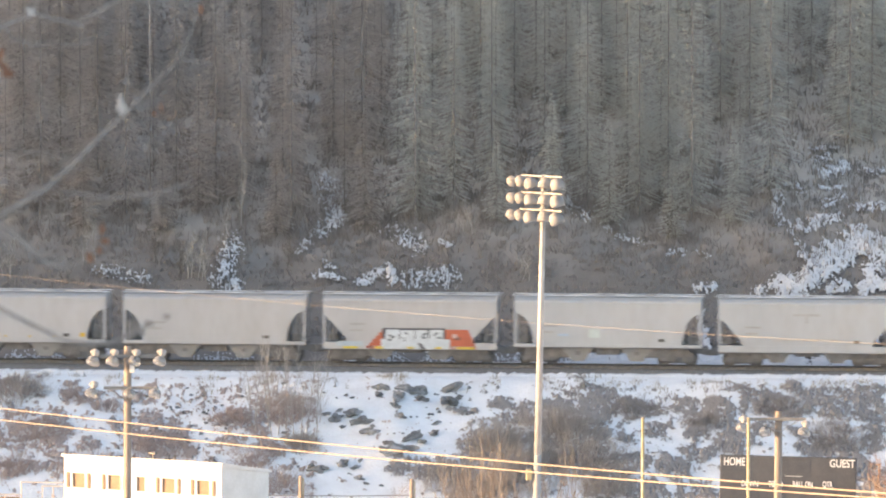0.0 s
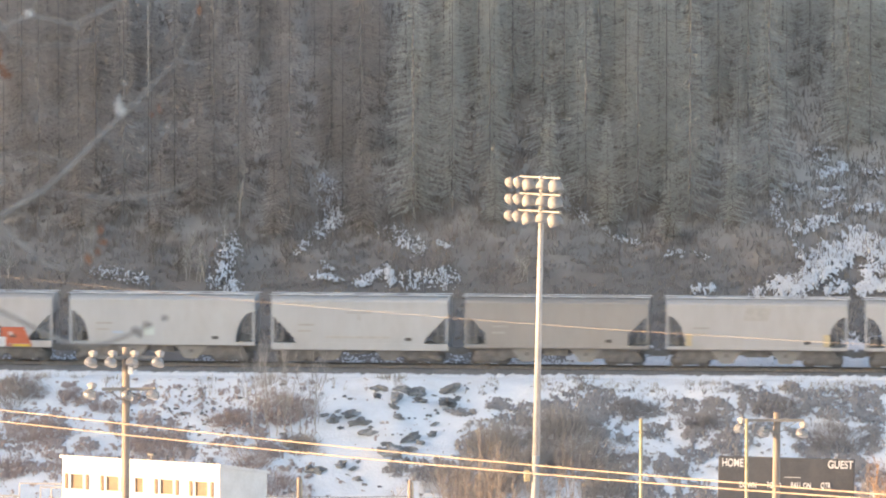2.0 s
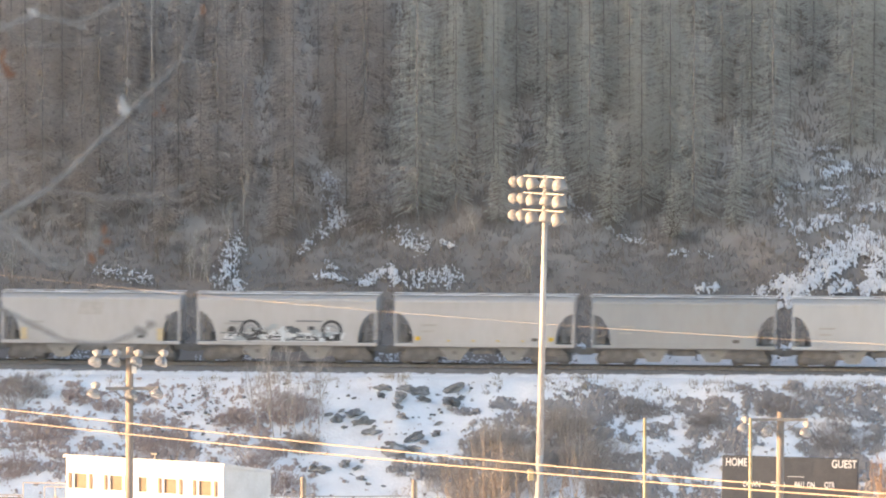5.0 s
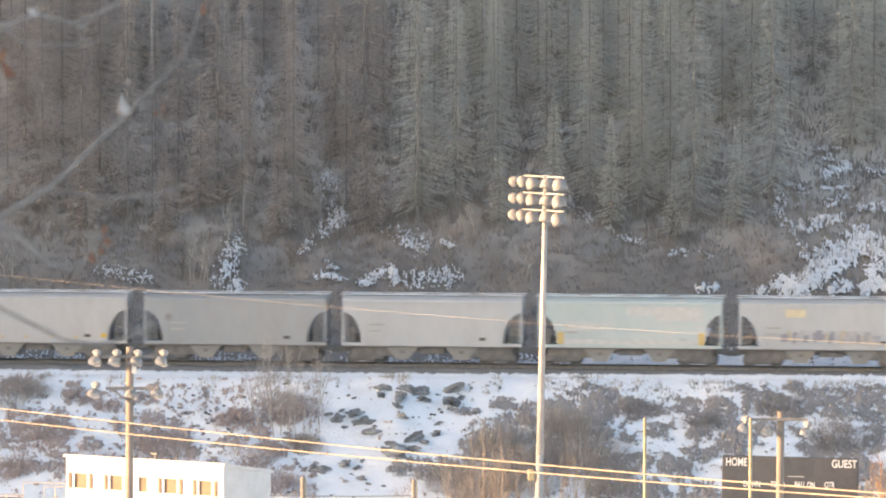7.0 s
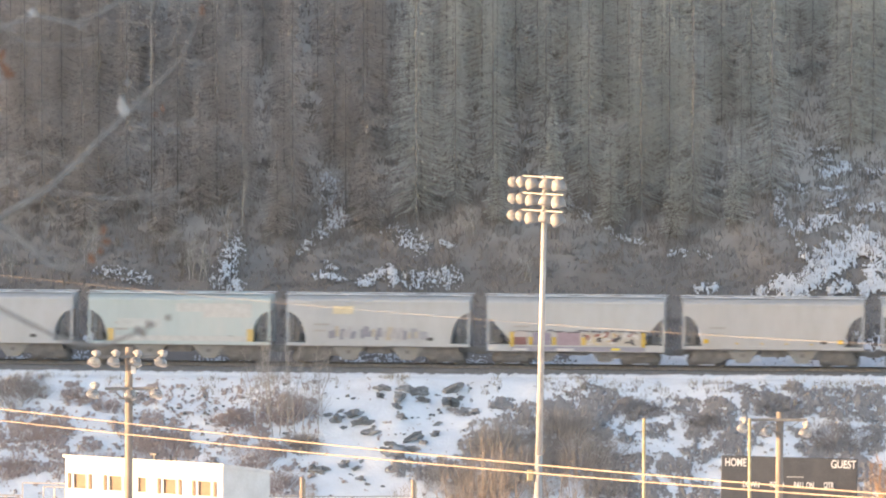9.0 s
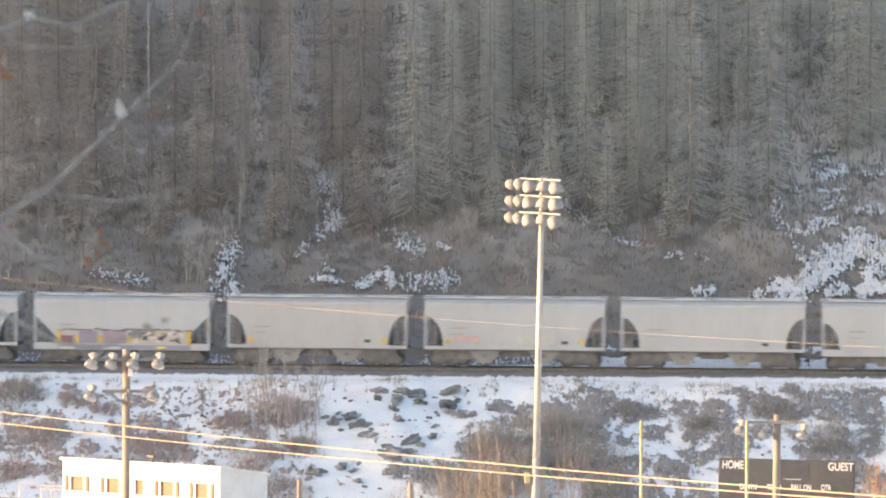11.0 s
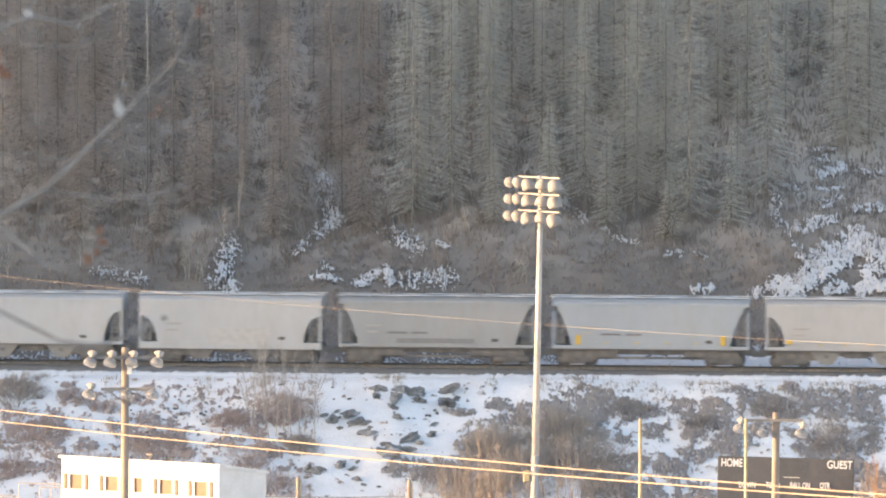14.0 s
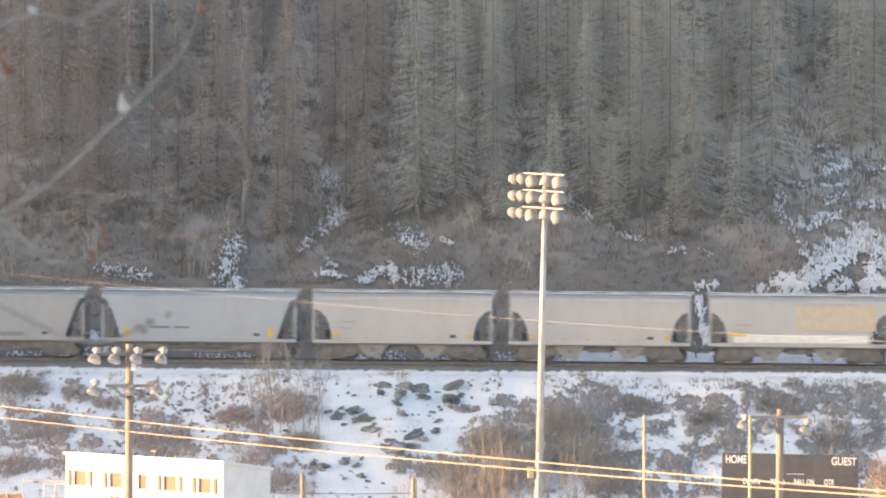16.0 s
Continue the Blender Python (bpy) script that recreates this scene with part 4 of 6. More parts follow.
def bell_lamp(parent, p, lean, housed=True):
    """An old field lamp: a ballast housing over a wide glass bell."""
    lamp = new("lamp")
    lamp.parent = parent
    m = aim(p, lean)
    bm = bmesh.new()
    if housed:
        lathe(bm, [(0.01, -0.36), (0.17, -0.36), (0.205, -0.33), (0.205, -0.12), (0.17, -0.08), (0.13, -0.06), (0.12, 0.03)], m, 10)
        box(bm, p[0] - 0.22, p[0] + 0.22, p[1] - 0.08, p[1] + 0.12, p[2] + 0.16, p[2] + 0.33, 0.03)
    else:
        lathe(bm, [(0.01, -0.14), (0.08, -0.13), (0.1, -0.05), (0.12, 0.03)], m, 10)
    part("housing", bm, HOUSING_GREY if housed else ARM_GREY, lamp, "grey-white metal housing", True)
    bm = bmesh.new()
    lathe(bm, [(0.09, 0.0), (0.2, 0.03), (0.30, 0.12), (0.36, 0.28), (0.375, 0.38), (0.35, 0.45), (0.22, 0.5), (0.01, 0.52), (0.01, 0.50), (0.20, 0.48), (0.33, 0.43), (0.35, 0.37), (0.335, 0.28), (0.28, 0.14), (0.18, 0.05), (0.09, 0.02)], m, 18)
    part("reflector", bm, BELL_GLASS, lamp, "clear ribbed glass reflector", True)


def wood_pole(base, height, r, upper, lower, label):
    pole = thing("light_pole", label, "light pole", "wooden light poles", at=Matrix.Translation(base))
    bm = bmesh.new()
    rod(bm, (-0.1, 0, -0.3), (0, 0, height), r * 1.12, r, 14)
    part("pole", bm, WOOD_POLE, pole, smooth=True)
    for arm_z, arm_x0, arm_x1, lamps, lean, brace in (upper, lower):
        if arm_z is None:
            continue
        bm = bmesh.new()
        box(bm, arm_x0, arm_x1, -r - 0.12, -r, arm_z - 0.08, arm_z + 0.08, 0.01)
        part("crossarm", bm, ARM_GREY, pole, "grey crossarm")
        if brace:
            for s, e in ((-1, arm_x0), (1, arm_x1)):
                bm = bmesh.new()
                rod(bm, (0, -r - 0.04, arm_z - 0.75), (e * 0.8, -r - 0.06, arm_z), 0.022, 0.022, 6)
                part("brace", bm, ARM_GREY, pole)
        for lx, lz, *bare in lamps:
            bell_lamp(pole, (lx, -r - 0.25, arm_z + lz), lean, not bare)
    return pole


HOUSING_GREY = noise_mat("weathered_housing", (0.30, 0.295, 0.29), (0.42, 0.41, 0.40), 4.0, 0.6, 0.1, 6)
ARM_GREY = noise_mat("weathered_grey_arm", (0.20, 0.19, 0.18), (0.30, 0.29, 0.27), 2.0, 0.7, 0.1, 6)
BOX_WHITE = noise_mat("white_box_paint", (0.66, 0.64, 0.6), (0.76, 0.74, 0.7), 4.0, 0.5, 0.05, 6)
WOOD_L = wood_pole((-17.05, 335, 0), 15.95, 0.2,
                   (15.45, -1.75, 1.75, [(-1.78, -0.0), (-0.72, 0.0), (0.45, 0.0), (1.82, 0.0)], (-0.3, -0.4, -1), False),
                   (13.72, -1.3, 1.4, [(-1.85, -0.0), (0.18, -0.05, 1), (1.55, -0.02, 1)], (-0.3, -0.4, -1), True),
                   "weathered wooden light pole with seven bell lamps on two arms")
bm = bmesh.new()
box(bm, 0.12, 0.38, -0.42, -0.18, 14.55, 15.0, 0.02)
part("fuse_box", bm, BOX_WHITE, WOOD_L, "small white fuse box")
wood_pole((18.71, 345, 0), 11.5, 0.2, (11.1, -2.0, 1.5, [(-2.0, -0.2), (-0.72, -0.4, 1), (1.45, -0.45)], (-0.3, -0.3, -1), True), (None, 0, 0, [], None, False),
          "weathered wooden light pole with three bell lamps")


def goal_posts():
    gp = thing("goal_posts", "tall yellow steel football goal posts", "goal posts", at=Matrix.Translation((13.67, 335, 0)))
    for x in (-2.86, 2.86):
        bm = bmesh.new()
        rod(bm, (x, 0, 3.0), (x, 0, 12.1), 0.095, 0.09, 10)
        part("upright", bm, YELLOW_STEEL, gp, smooth=True)
    bm = bmesh.new()
    rod(bm, (-2.9, 0, 3.05), (2.9, 0, 3.05), 0.08, seg=10)
    part("crossbar", bm, YELLOW_STEEL, gp)
    bm = bmesh.new()
    rod(bm, (0, 2.0, -0.2), (0, 2.0, 2.2), 0.11, seg=10)
    rod(bm, (0, 2.0, 2.2), (0, 0, 3.05), 0.11, seg=10)
    part("gooseneck", bm, YELLOW_STEEL, gp)


goal_posts()


def net_posts():
    for x, z in ((-7.72, 8.9), (-1.7, 8.75)):
        post = thing("net_post", "orange-lit wooden net post with a pale cap", "post", "net posts", at=Matrix.Translation((x, 335, 0)))
        bm = bmesh.new()
        rod(bm, (0, 0, -0.2), (0, 0, z), 0.13, 0.11, 10)
        part("post", bm, WOOD_POLE, post)
        bm = bmesh.new()
        rod(bm, (0.17, 0, 4.0), (0.15, 0, z - 0.1), 0.035, 0.035, 6)
        part("pipe", bm, YELLOW_STEEL, post)
    bm = bmesh.new()
    rod(bm, (-9.5, 335, 7.86), (-5.0, 335, 7.82), 0.025, seg=6)
    rod(bm, (-5.0, 335, 7.82), (-1.7, 335, 7.86), 0.025, seg=6)
    solid("net_cable", bm, DARK_STEEL, "thin dark cable strung between net posts", "cable")


net_posts()


# ---- scoreboard ----
BOARD = noise_mat("matt_black_board", (0.078, 0.081, 0.087), (0.096, 0.099, 0.106), 1.0, 0.75, 0.05, 6, c=(0.11, 0.112, 0.118), c_amount=0.25, c_scale=0.5)
WHITE_LETTER = noise_mat("white_lettering", (0.74, 0.72, 0.68), (0.84, 0.82, 0.79), 3.0, 0.6, 0, 5)


def text_mesh(text, size, thick=0.012, bold=0.0):
    c = bpy.data.curves.new("lettering", 'FONT')
    c.body, c.size, c.extrude, c.offset = text, size, thick, bold
    c.align_x = 'LEFT'
    tmp = bpy.data.objects.new("lettering", c)
    me = bpy.data.meshes.new_from_object(tmp)
    bpy.data.objects.remove(tmp)
    me.materials.append(WHITE_LETTER)
    return me


def scoreboard():
    w, turn = 8.05, -3.0
    sb = thing("scoreboard", "large black football scoreboard with white lettering", "scoreboard", at=pose(16.80, 373.5, -0.09, 0, 1.3, turn))
    bm = bmesh.new()
    box(bm, -0.2, w - 0.04, -0.12, 0.12, 2.6, 6.36, 0.03)
    part("board", bm, BOARD, sb)
    for x in (0.9, w / 2, w - 0.9):
        bm = bmesh.new()
        rod(bm, (x, 0.3, -0.3), (x, 0.3, 6.0), 0.12, seg=8)
        part("post", bm, GALVANISED, sb)
    for text, x0, x1, z, size in (("HOME", 0.0, 1.28, 5.75, 0.68), ("GUEST", 6.38, 7.9, 5.80, 0.68), ("DOWN", 1.1, 2.1, 4.50, 0.48), ("TO GO", 2.74, 3.6, 4.52, 0.48), ("BALL ON", 4.18, 5.38, 4.55, 0.48), ("QTR", 5.98, 6.6, 4.58, 0.48)):
        me = text_mesh(text, size, bold=0.012)
        xs = [v.co.x for v in me.vertices]
        k = (x1 - x0) / (max(xs) - min(xs))
        ob = new("lettering", me)
        ob.parent = sb
        ob.matrix_basis = Matrix.Translation((x0, -0.135, z)) @ Matrix.Rotation(math.pi / 2, 4, 'X') @ Matrix.Diagonal((k, 1, 1, 1))
    for x0, x1, z0, z1 in ((0.25, 1.45, 4.9, 5.6), (6.75, 7.95, 4.9, 5.6), (3.2, 5.2, 5.3, 6.1), (1.3, 2.1, 3.6, 4.5), (2.8, 3.7, 3.6, 4.5), (4.5, 5.4, 3.6, 4.5), (6.2, 6.8, 3.6, 4.5)):
        bm = bmesh.new()
        box(bm, x0, x1, -0.135, -0.11, z0, z1)
        part("digit_panel", bm, DARK_GLASS, sb, "unlit dark digit panel")
    bm = bmesh.new()
    box(bm, 3.75, 4.75, -0.14, -0.11, 5.17, 5.2)
    part("trim_line", bm, WHITE_LETTER, sb)


DARK_GLASS = noise_mat("dark_panel", (0.074, 0.077, 0.083), (0.092, 0.095, 0.102), 2.0, 0.6, 0, 4)
scoreboard()


# ---- the clubhouse ----
CLAD = noise_mat("white_cladding", (0.62, 0.605, 0.58), (0.71, 0.695, 0.675), 0.8, 0.6, 0.1, 8, c=(0.55, 0.5, 0.44), c_amount=0.25, c_scale=0.5)
SHUTTER = noise_mat("tan_shutter_wood", (0.19, 0.135, 0.095), (0.26, 0.185, 0.13), 4.0, 0.7, 0.2, 6)
BLIND = noise_mat("amber_blind", (0.21, 0.145, 0.095), (0.26, 0.18, 0.12), 3.0, 0.35, 0.05, 6)
RAIL_GREY = noise_mat("greyed_white_pipe", (0.36, 0.335, 0.31), (0.46, 0.43, 0.40), 3.0, 0.5, 0, 5)
TRIM = noise_mat("white_trim", (0.70, 0.68, 0.65), (0.78, 0.76, 0.73), 3.0, 0.5, 0, 5)


def clubhouse():
    th = radians(30)
    length, depth, h_front, h_back = 10.65, 5.1, 8.07, 7.25
    b = thing("clubhouse", "white two-storey clubhouse with a shed roof and tan shutters", "building", at=Matrix.Translation((-12.54, 350, 0)) @ Matrix.Rotation(-th, 4, 'Z'))
    # x runs from -length (far end) to 0 (near corner), y back from the front
    bm = bmesh.new()
    wins = [(-9.66, 0.46), (-7.22, 0.46), (-5.42, 0.32), (-3.56, 0.46), (-1.22, 0.46)]
    z0, z1 = 6.18, 7.10
    t = 0.2
    xs = [-length]
    for x, w in wins:
        xs += [x - w, x + w]
    xs.append(0)
    zs = [0, z0, z1, h_front - 0.1]
    grid = {}

    def corner(i, j, y):
        if (i, j, y) not in grid:
            grid[(i, j, y)] = bm.verts.new((xs[i], y, zs[j]))
        return grid[(i, j, y)]
    cells = {(i, j) for i in range(len(xs) - 1) for j in range(3) if not (i % 2 and j == 1)}
    for i, j in cells:
        for y in (0, t):
            bm.faces.new((corner(i, j, y), corner(i + 1, j, y), corner(i + 1, j + 1, y), corner(i, j + 1, y)))
        for (di, dj), (p, q) in (((-1, 0), ((i, j), (i, j + 1))), ((1, 0), ((i + 1, j), (i + 1, j + 1))), ((0, -1), ((i, j), (i + 1, j))), ((0, 1), ((i, j + 1), (i + 1, j + 1)))):
            if (i + di, j + dj) not in cells:
                bm.faces.new((corner(*p, 0), corner(*q, 0), corner(*q, t), corner(*p, t)))
    part("front_wall", bm, CLAD, b)
    for x in (-length, -t):
        bm = bmesh.new()
        v = [(x, t, 0), (x + t, t, 0), (x + t, depth, 0), (x, depth, 0), (x, t, h_front - 0.12), (x + t, t, h_front - 0.12), (x + t, depth, h_back - 0.12), (x, depth, h_back - 0.12)]
        q = [bm.verts.new(c) for c in v]
        for f in ((0, 1, 2, 3), (4, 5, 6, 7), (0, 1, 5, 4), (1, 2, 6, 5), (2, 3, 7, 6), (3, 0, 4, 7)):
            bm.faces.new([q[i] for i in f])
        part("side_wall", bm, CLAD, b)
    bm = bmesh.new()
    box(bm, -length + t, -t, depth - t, depth, 0, h_back - 0.12)
    part("back_wall", bm, CLAD, b)
    bm = bmesh.new()
    v = [(-length - 0.12, -0.14, h_front - 0.1), (0.14, -0.14, h_front - 0.1), (0.14, depth + 0.15, h_back - 0.14), (-length - 0.12, depth + 0.15, h_back - 0.14)]
    lo = [bm.verts.new(c) for c in v]
    hi = [bm.verts.new((x, y, z + 0.16)) for x, y, z in v]
    bm.faces.new(lo)
    bm.faces.new(hi)
    for i in range(4):
        bm.faces.new((lo[i], lo[(i + 1) % 4], hi[(i + 1) % 4], hi[i]))
    part("roof", bm, CLAD, b, "flat white shed roof with a shallow fascia")
    for i, (x, w) in enumerate(wins):
        win = new("window")
        win.parent = b
        bm = bmesh.new()
        box(bm, x - w + 0.05, x + w - 0.05, 0.08, 0.12, z0 + 0.05, z1 - 0.05)
        part("pane", bm, BLIND, win, "pane with an amber blind behind it")
        bm = bmesh.new()
        for q in ((x - w, x - w + 0.04, -0.03, 0.12, z0, z1), (x + w - 0.04, x + w, -0.03, 0.12, z0, z1), (x - w + 0.04, x + w - 0.04, -0.03, 0.12, z0, z0 + 0.04), (x - w + 0.04, x + w - 0.04, -0.03, 0.12, z1 - 0.04, z1)):
            box(bm, *q)
        part("window_frame", bm, TRIM, win)
        if i != 2:
            for s in (-1, 1):
                bm = bmesh.new()
                xc = x + s * (w + 0.25)
                box(bm, xc - 0.1, xc + 0.1, -0.05, -0.002, z0 + 0.02, z1 - 0.02, 0.01)
                for j in range(7):
                    box(bm, xc - 0.08, xc + 0.08, -0.062, -0.045, z0 + 0.07 + j * 0.105, z0 + 0.13 + j * 0.105)
                part("shutter", bm, SHUTTER, win, "narrow tan shutter")
        else:
            bm = bmesh.new()
            box(bm, x + w + 0.03, x + w + 0.2, -0.03, -0.002, z0 - 1.6, z1 + 0.05)
            part("door_trim", bm, TRIM, win)
    for i in range(9):
        bm = bmesh.new()
        x = -7.6 + 0.46 * i
        box(bm, x, x + 0.13, -0.05, -0.002, 5.15, 5.72)
        if i % 2:
            box(bm, x + 0.13, x + 0.3, -0.05, -0.002, 5.15, 5.28)
        else:
            box(bm, x + 0.13, x + 0.3, -0.05, -0.002, 5.6, 5.72)
        part("sign_bar", bm, SHUTTER, b, "dark illegible sign letter")
    # chimney pipe and vents
    for x, y, h in ((-5.6, 1.6, 0.2), (-4.9, 2.2, 0.1), (-4.5, 2.2, 0.08)):
        bm = bmesh.new()
        rod(bm, (x, y, 7.6), (x, y, 8.0 + h), 0.06, seg=8)
        box(bm, x - 0.22, x + 0.22, y - 0.15, y + 0.15, 8.0 + h, 8.12 + h, 0.02) if h > 0.15 else rod(bm, (x, y, 8.0 + h), (x, y, 8.06 + h), 0.09)
        part("roof_vent", bm, RUST, b, "rusty roof vent")
    # railed landing beside the far end
    lan = thing("railed_landing", "white tubular railing of a stair landing beside the clubhouse", "railing", at=Matrix.Translation((-25.6, 357, -0.38)) @ Matrix.Rotation(-0.2, 4, 'Z'))
    bm = bmesh.new()
    box(bm, -3, 4.3, -0.1, 1.6, 4.6, 4.75)
    for x in (-2.8, 0.6, 4.1):
        box(bm, x, x + 0.15, 0, 0.15, -0.2, 4.6)
        box(bm, x, x + 0.15, 1.4, 1.55, -0.2, 4.6)
    part("deck", bm, WOOD_POLE, lan)
    for x, top in ((-2.9, 6.0), (-1.2, 6.0), (0.35, 6.0), (1.3, 6.72), (2.55, 6.55), (3.2, 6.55), (3.85, 6.55)):
        bm = bmesh.new()
        rod(bm, (x, 0, 4.75), (x, 0, top), 0.038, seg=8)
        part("baluster", bm, RAIL_GREY, lan)
    for a, c, z in ((-2.9, 1.3, 5.98), (-2.9, 1.3, 5.5), (1.3, 3.9, 6.72), (2.55, 3.85, 6.52), (2.55, 3.85, 5.7)):
        bm = bmesh.new()
        rod(bm, (a, 0, z), (c, 0, z), 0.038, seg=8)
        part("rail", bm, RAIL_GREY, lan)
    bm = bmesh.new()
    box(bm, -2.9, 1.2, 0.03, 0.06, 4.8, 5.85)
    part("panel", bm, SHUTTER, lan, "tan board panel")


clubhouse()


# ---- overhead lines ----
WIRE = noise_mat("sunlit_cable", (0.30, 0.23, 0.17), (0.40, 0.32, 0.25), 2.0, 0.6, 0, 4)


def overhead_line(zl, zc, zr, r, label):
    """A sagging cable that crosses the view at a slant, from far on one side to near on the other; zl, zc, zr: its heights as told at 150 m."""
    pts = []
    n = 48
    for i in range(n + 1):
        k = -3.0 + 5.2 * i / n  # along the span
        y = 150 / (1 + 0.27 * k)
        z150 = zc + (zr - zl) / 2 * k + (zl + zr - 2 * zc) / 2 * k * k
        pts.append((10.7 * k * y / 150, y, EYE_Z - (EYE_Z - z150) * y / 150))
    v, f = [], []
    tube_data(v, f, pts, [r] * (n + 1), 6)
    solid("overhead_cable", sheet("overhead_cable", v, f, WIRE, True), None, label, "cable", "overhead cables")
    return pts[0], pts[-1]


ends = [overhead_line(29.49, 28.35, 27.43, 0.018, "thick sagging overhead telephone cable"),
        overhead_line(29.21, 28.13, 27.30, 0.018, "thick sagging overhead telephone cable"),
        overhead_line(32.74, 31.74, 31.06, 0.0034, "thin sagging overhead power wire")]
for k in (0, 1):
    x, y = ends[0][k][0], ends[0][k][1] + 0.3
    foot = ground_z(x, y)
    up = thing("utility_pole", "plain wooden utility pole that carries the cables", "utility pole", "utility poles", at=Matrix.Translation((x, y, foot)))
    bm = bmesh.new()
    rod(bm, (0, 0, -0.3), (0, 0, max(e[k][2] for e in ends) - foot + 0.4), 0.22, 0.15, 10)
    part("pole", bm, WOOD_POLE, up)
    for e in ends:
        bm = bmesh.new()
        rod(bm, (0, 0, e[k][2] - foot), (0, -0.32, e[k][2] - foot), 0.035, seg=6)
        part("insulator", bm, LAMP_WHITE, up)


# ---- brush, rocks, snow banks and bare saplings ----
def tuft(verts, faces, c, r, h, n, g, wide=0.05, splay=0.3):
    """A tuft of dry stems round a place on the ground."""
    for _ in range(n):
        a, k = g.uniform(0, 6.283), r * math.sqrt(g.random())
        b = c + Vector((k * math.cos(a), k * math.sin(a), -0.05))
        lean = Vector((g.gauss(0, splay), g.gauss(0, splay), 1)).normalized() * (h * g.uniform(0.5, 1.15) * (1 - 0.45 * k / r))
        s = Vector((g.uniform(-1, 1), g.uniform(-0.5, 0.5), 0)).normalized() * (wide * g.uniform(0.6, 1.4))
        i = len(verts)
        m = b + lean * 0.55 + s * 0.3
        verts.extend((tuple(b - s), tuple(b + s), tuple(m + s * 0.9), tuple(m - s * 0.9), tuple(b + lean)))
        faces.append((i, i + 1, i + 2, i + 3))
        faces.append((i + 3, i + 2, i + 4))


def patchy(x, v, seed):
    return 0.30 * noise.noise((x * 0.3, v * 0.35, seed)) + 0.42 * noise.noise((x * 0.75, v * 0.75, seed + 5)) + 0.28 * noise.noise((x * 1.9, v * 1.7, seed + 3))


def build_brush():
    g = rnd(31)
    # mounded mats of dry brush on the embankment: (x, v, half width, half depth)
    russet_mats = [(-27.1, -7.6, 1.4, 1.1), (-26.9, -12.9, 2.1, 1.8), (-24.6, -12.5, 1.2, 2.7), (-22.2, -8.6, 1.2, 1.0), (-23.7, -7.7, 0.7, 0.9), (-24.0, -16.3, 0.9, 1.8), (-22.2, -14.4, 0.8, 0.9), (-26.5, -17.0, 2.1, 1.0), (-18.1, -13.1, 2.2, 2.3), (-18.8, -10.7, 1.2, 0.9), (-15.8, -15.0, 0.6, 0.7), (-13.1, -11.1, 1.2, 1.6), (-10.2, -10.0, 1.7, 2.0), (-11.7, -12.1, 1.1, 1.1), (-10.9, -14.6, 1.1, 1.0), (-19.1, -8.2, 1.1, 0.6), (-16.8, -16.9, 1.1, 0.9), (-13.7, -14.0, 0.8, 0.7), (-26.7, -10.6, 1.1, 0.9), (-20.6, -12.1, 0.5, 0.6)]
    grey_mats = [(3.6, -8.8, 0.8, 0.9), (1.3, -9.6, 0.9, 0.6), (5.1, -10.2, 1.3, 1.6), (7.2, -10.1, 1.7, 2.1), (9.4, -9.0, 1.8, 2.1), (3.1, -14.1, 2.1, 3.4), (7.1, -14.0, 2.3, 3.2), (-1.1, -16.3, 2.3, 1.1), (9.9, -12.5, 1.0, 1.3), (11.5, -12.7, 0.5, 0.9), (12.2, -9.0, 1.8, 1.1), (13.2, -11.7, 0.9, 1.0), (9.4, -15.2, 0.9, 1.4), (11.4, -15.9, 1.5, 1.1), (15.2, -8.8, 0.9, 1.3), (17.3, -10.0, 1.4, 1.7), (15.8, -12.0, 0.8, 1.6), (14.2, -16.3, 1.1, 1.4), (16.0, -14.5, 1.3, 1.0), (12.5, -18.5, 1.4, 1.1), (15.5, -18.6, 1.3, 1.0), (10.0, -18.5, 1.2, 1.2)]
    dark_mats = [(20.0, -8.9, 1.5, 1.3), (22.1, -7.0, 0.7, 0.9), (24.4, -8.8, 2.1, 2.0), (21.7, -10.0, 1.0, 0.7), (26.9, -9.6, 1.1, 2.6), (18.2, -13.2, 1.2, 1.6), (24.1, -13.8, 2.0, 1.3), (27.2, -7.0, 1.1, 0.6), (20.0, -11.9, 0.8, 0.9), (25.7, -16.0, 1.0, 1.3), (22.4, -12.2, 0.8, 0.6), (26.7, -13.1, 0.8, 1.1), (19.2, -7.1, 0.8, 0.6), (26.5, -17.5, 1.5, 1.5), (27.7, -19.5, 1.6, 1.6), (25.6, -19.2, 1.2, 1.3), (27.5, -22.0, 1.6, 1.5)]
    mats = [(m, 1) for m in russet_mats] + [(m, 2 if m[3] > 2.5 else 0) for m in grey_mats] + [(m, 0) for m in dark_mats]

    def field(x, v):
        best, tone = (-0.5 if x > 6 or x < -21 else -0.24 if x < -8 else -0.8), (1 if x < 0 else 0)
        for (mx, mv, w, d), kind in mats:
            if abs(x - mx) < 2 * w and abs(v - mv) < 2 * d:
                f = 1 - ((x - mx) / w) ** 2 - ((v - mv) / d) ** 2
                if f > best:
                    best, tone = f, kind
        n = 0.6 * noise.noise((x * 0.9, v * 0.7, 2)) + 1.0 * noise.noise((x * 2.2, v * 1.5, 5)) + 1.0 * noise.noise((x * 5.0, v * 3.0, 8)) + 0.5 * noise.noise((x * 10.0, v * 5.5, 3))
        if x > 6:
            n += 0.08
        return min(best, 0.36 if tone else 0.46) + n, tone
    step, deep = 0.075, 0.14
    nx, nv = int(63 / step), int(18.6 / deep)
    near, pick, tones = {}, {}, []
    verts, faces = [], []

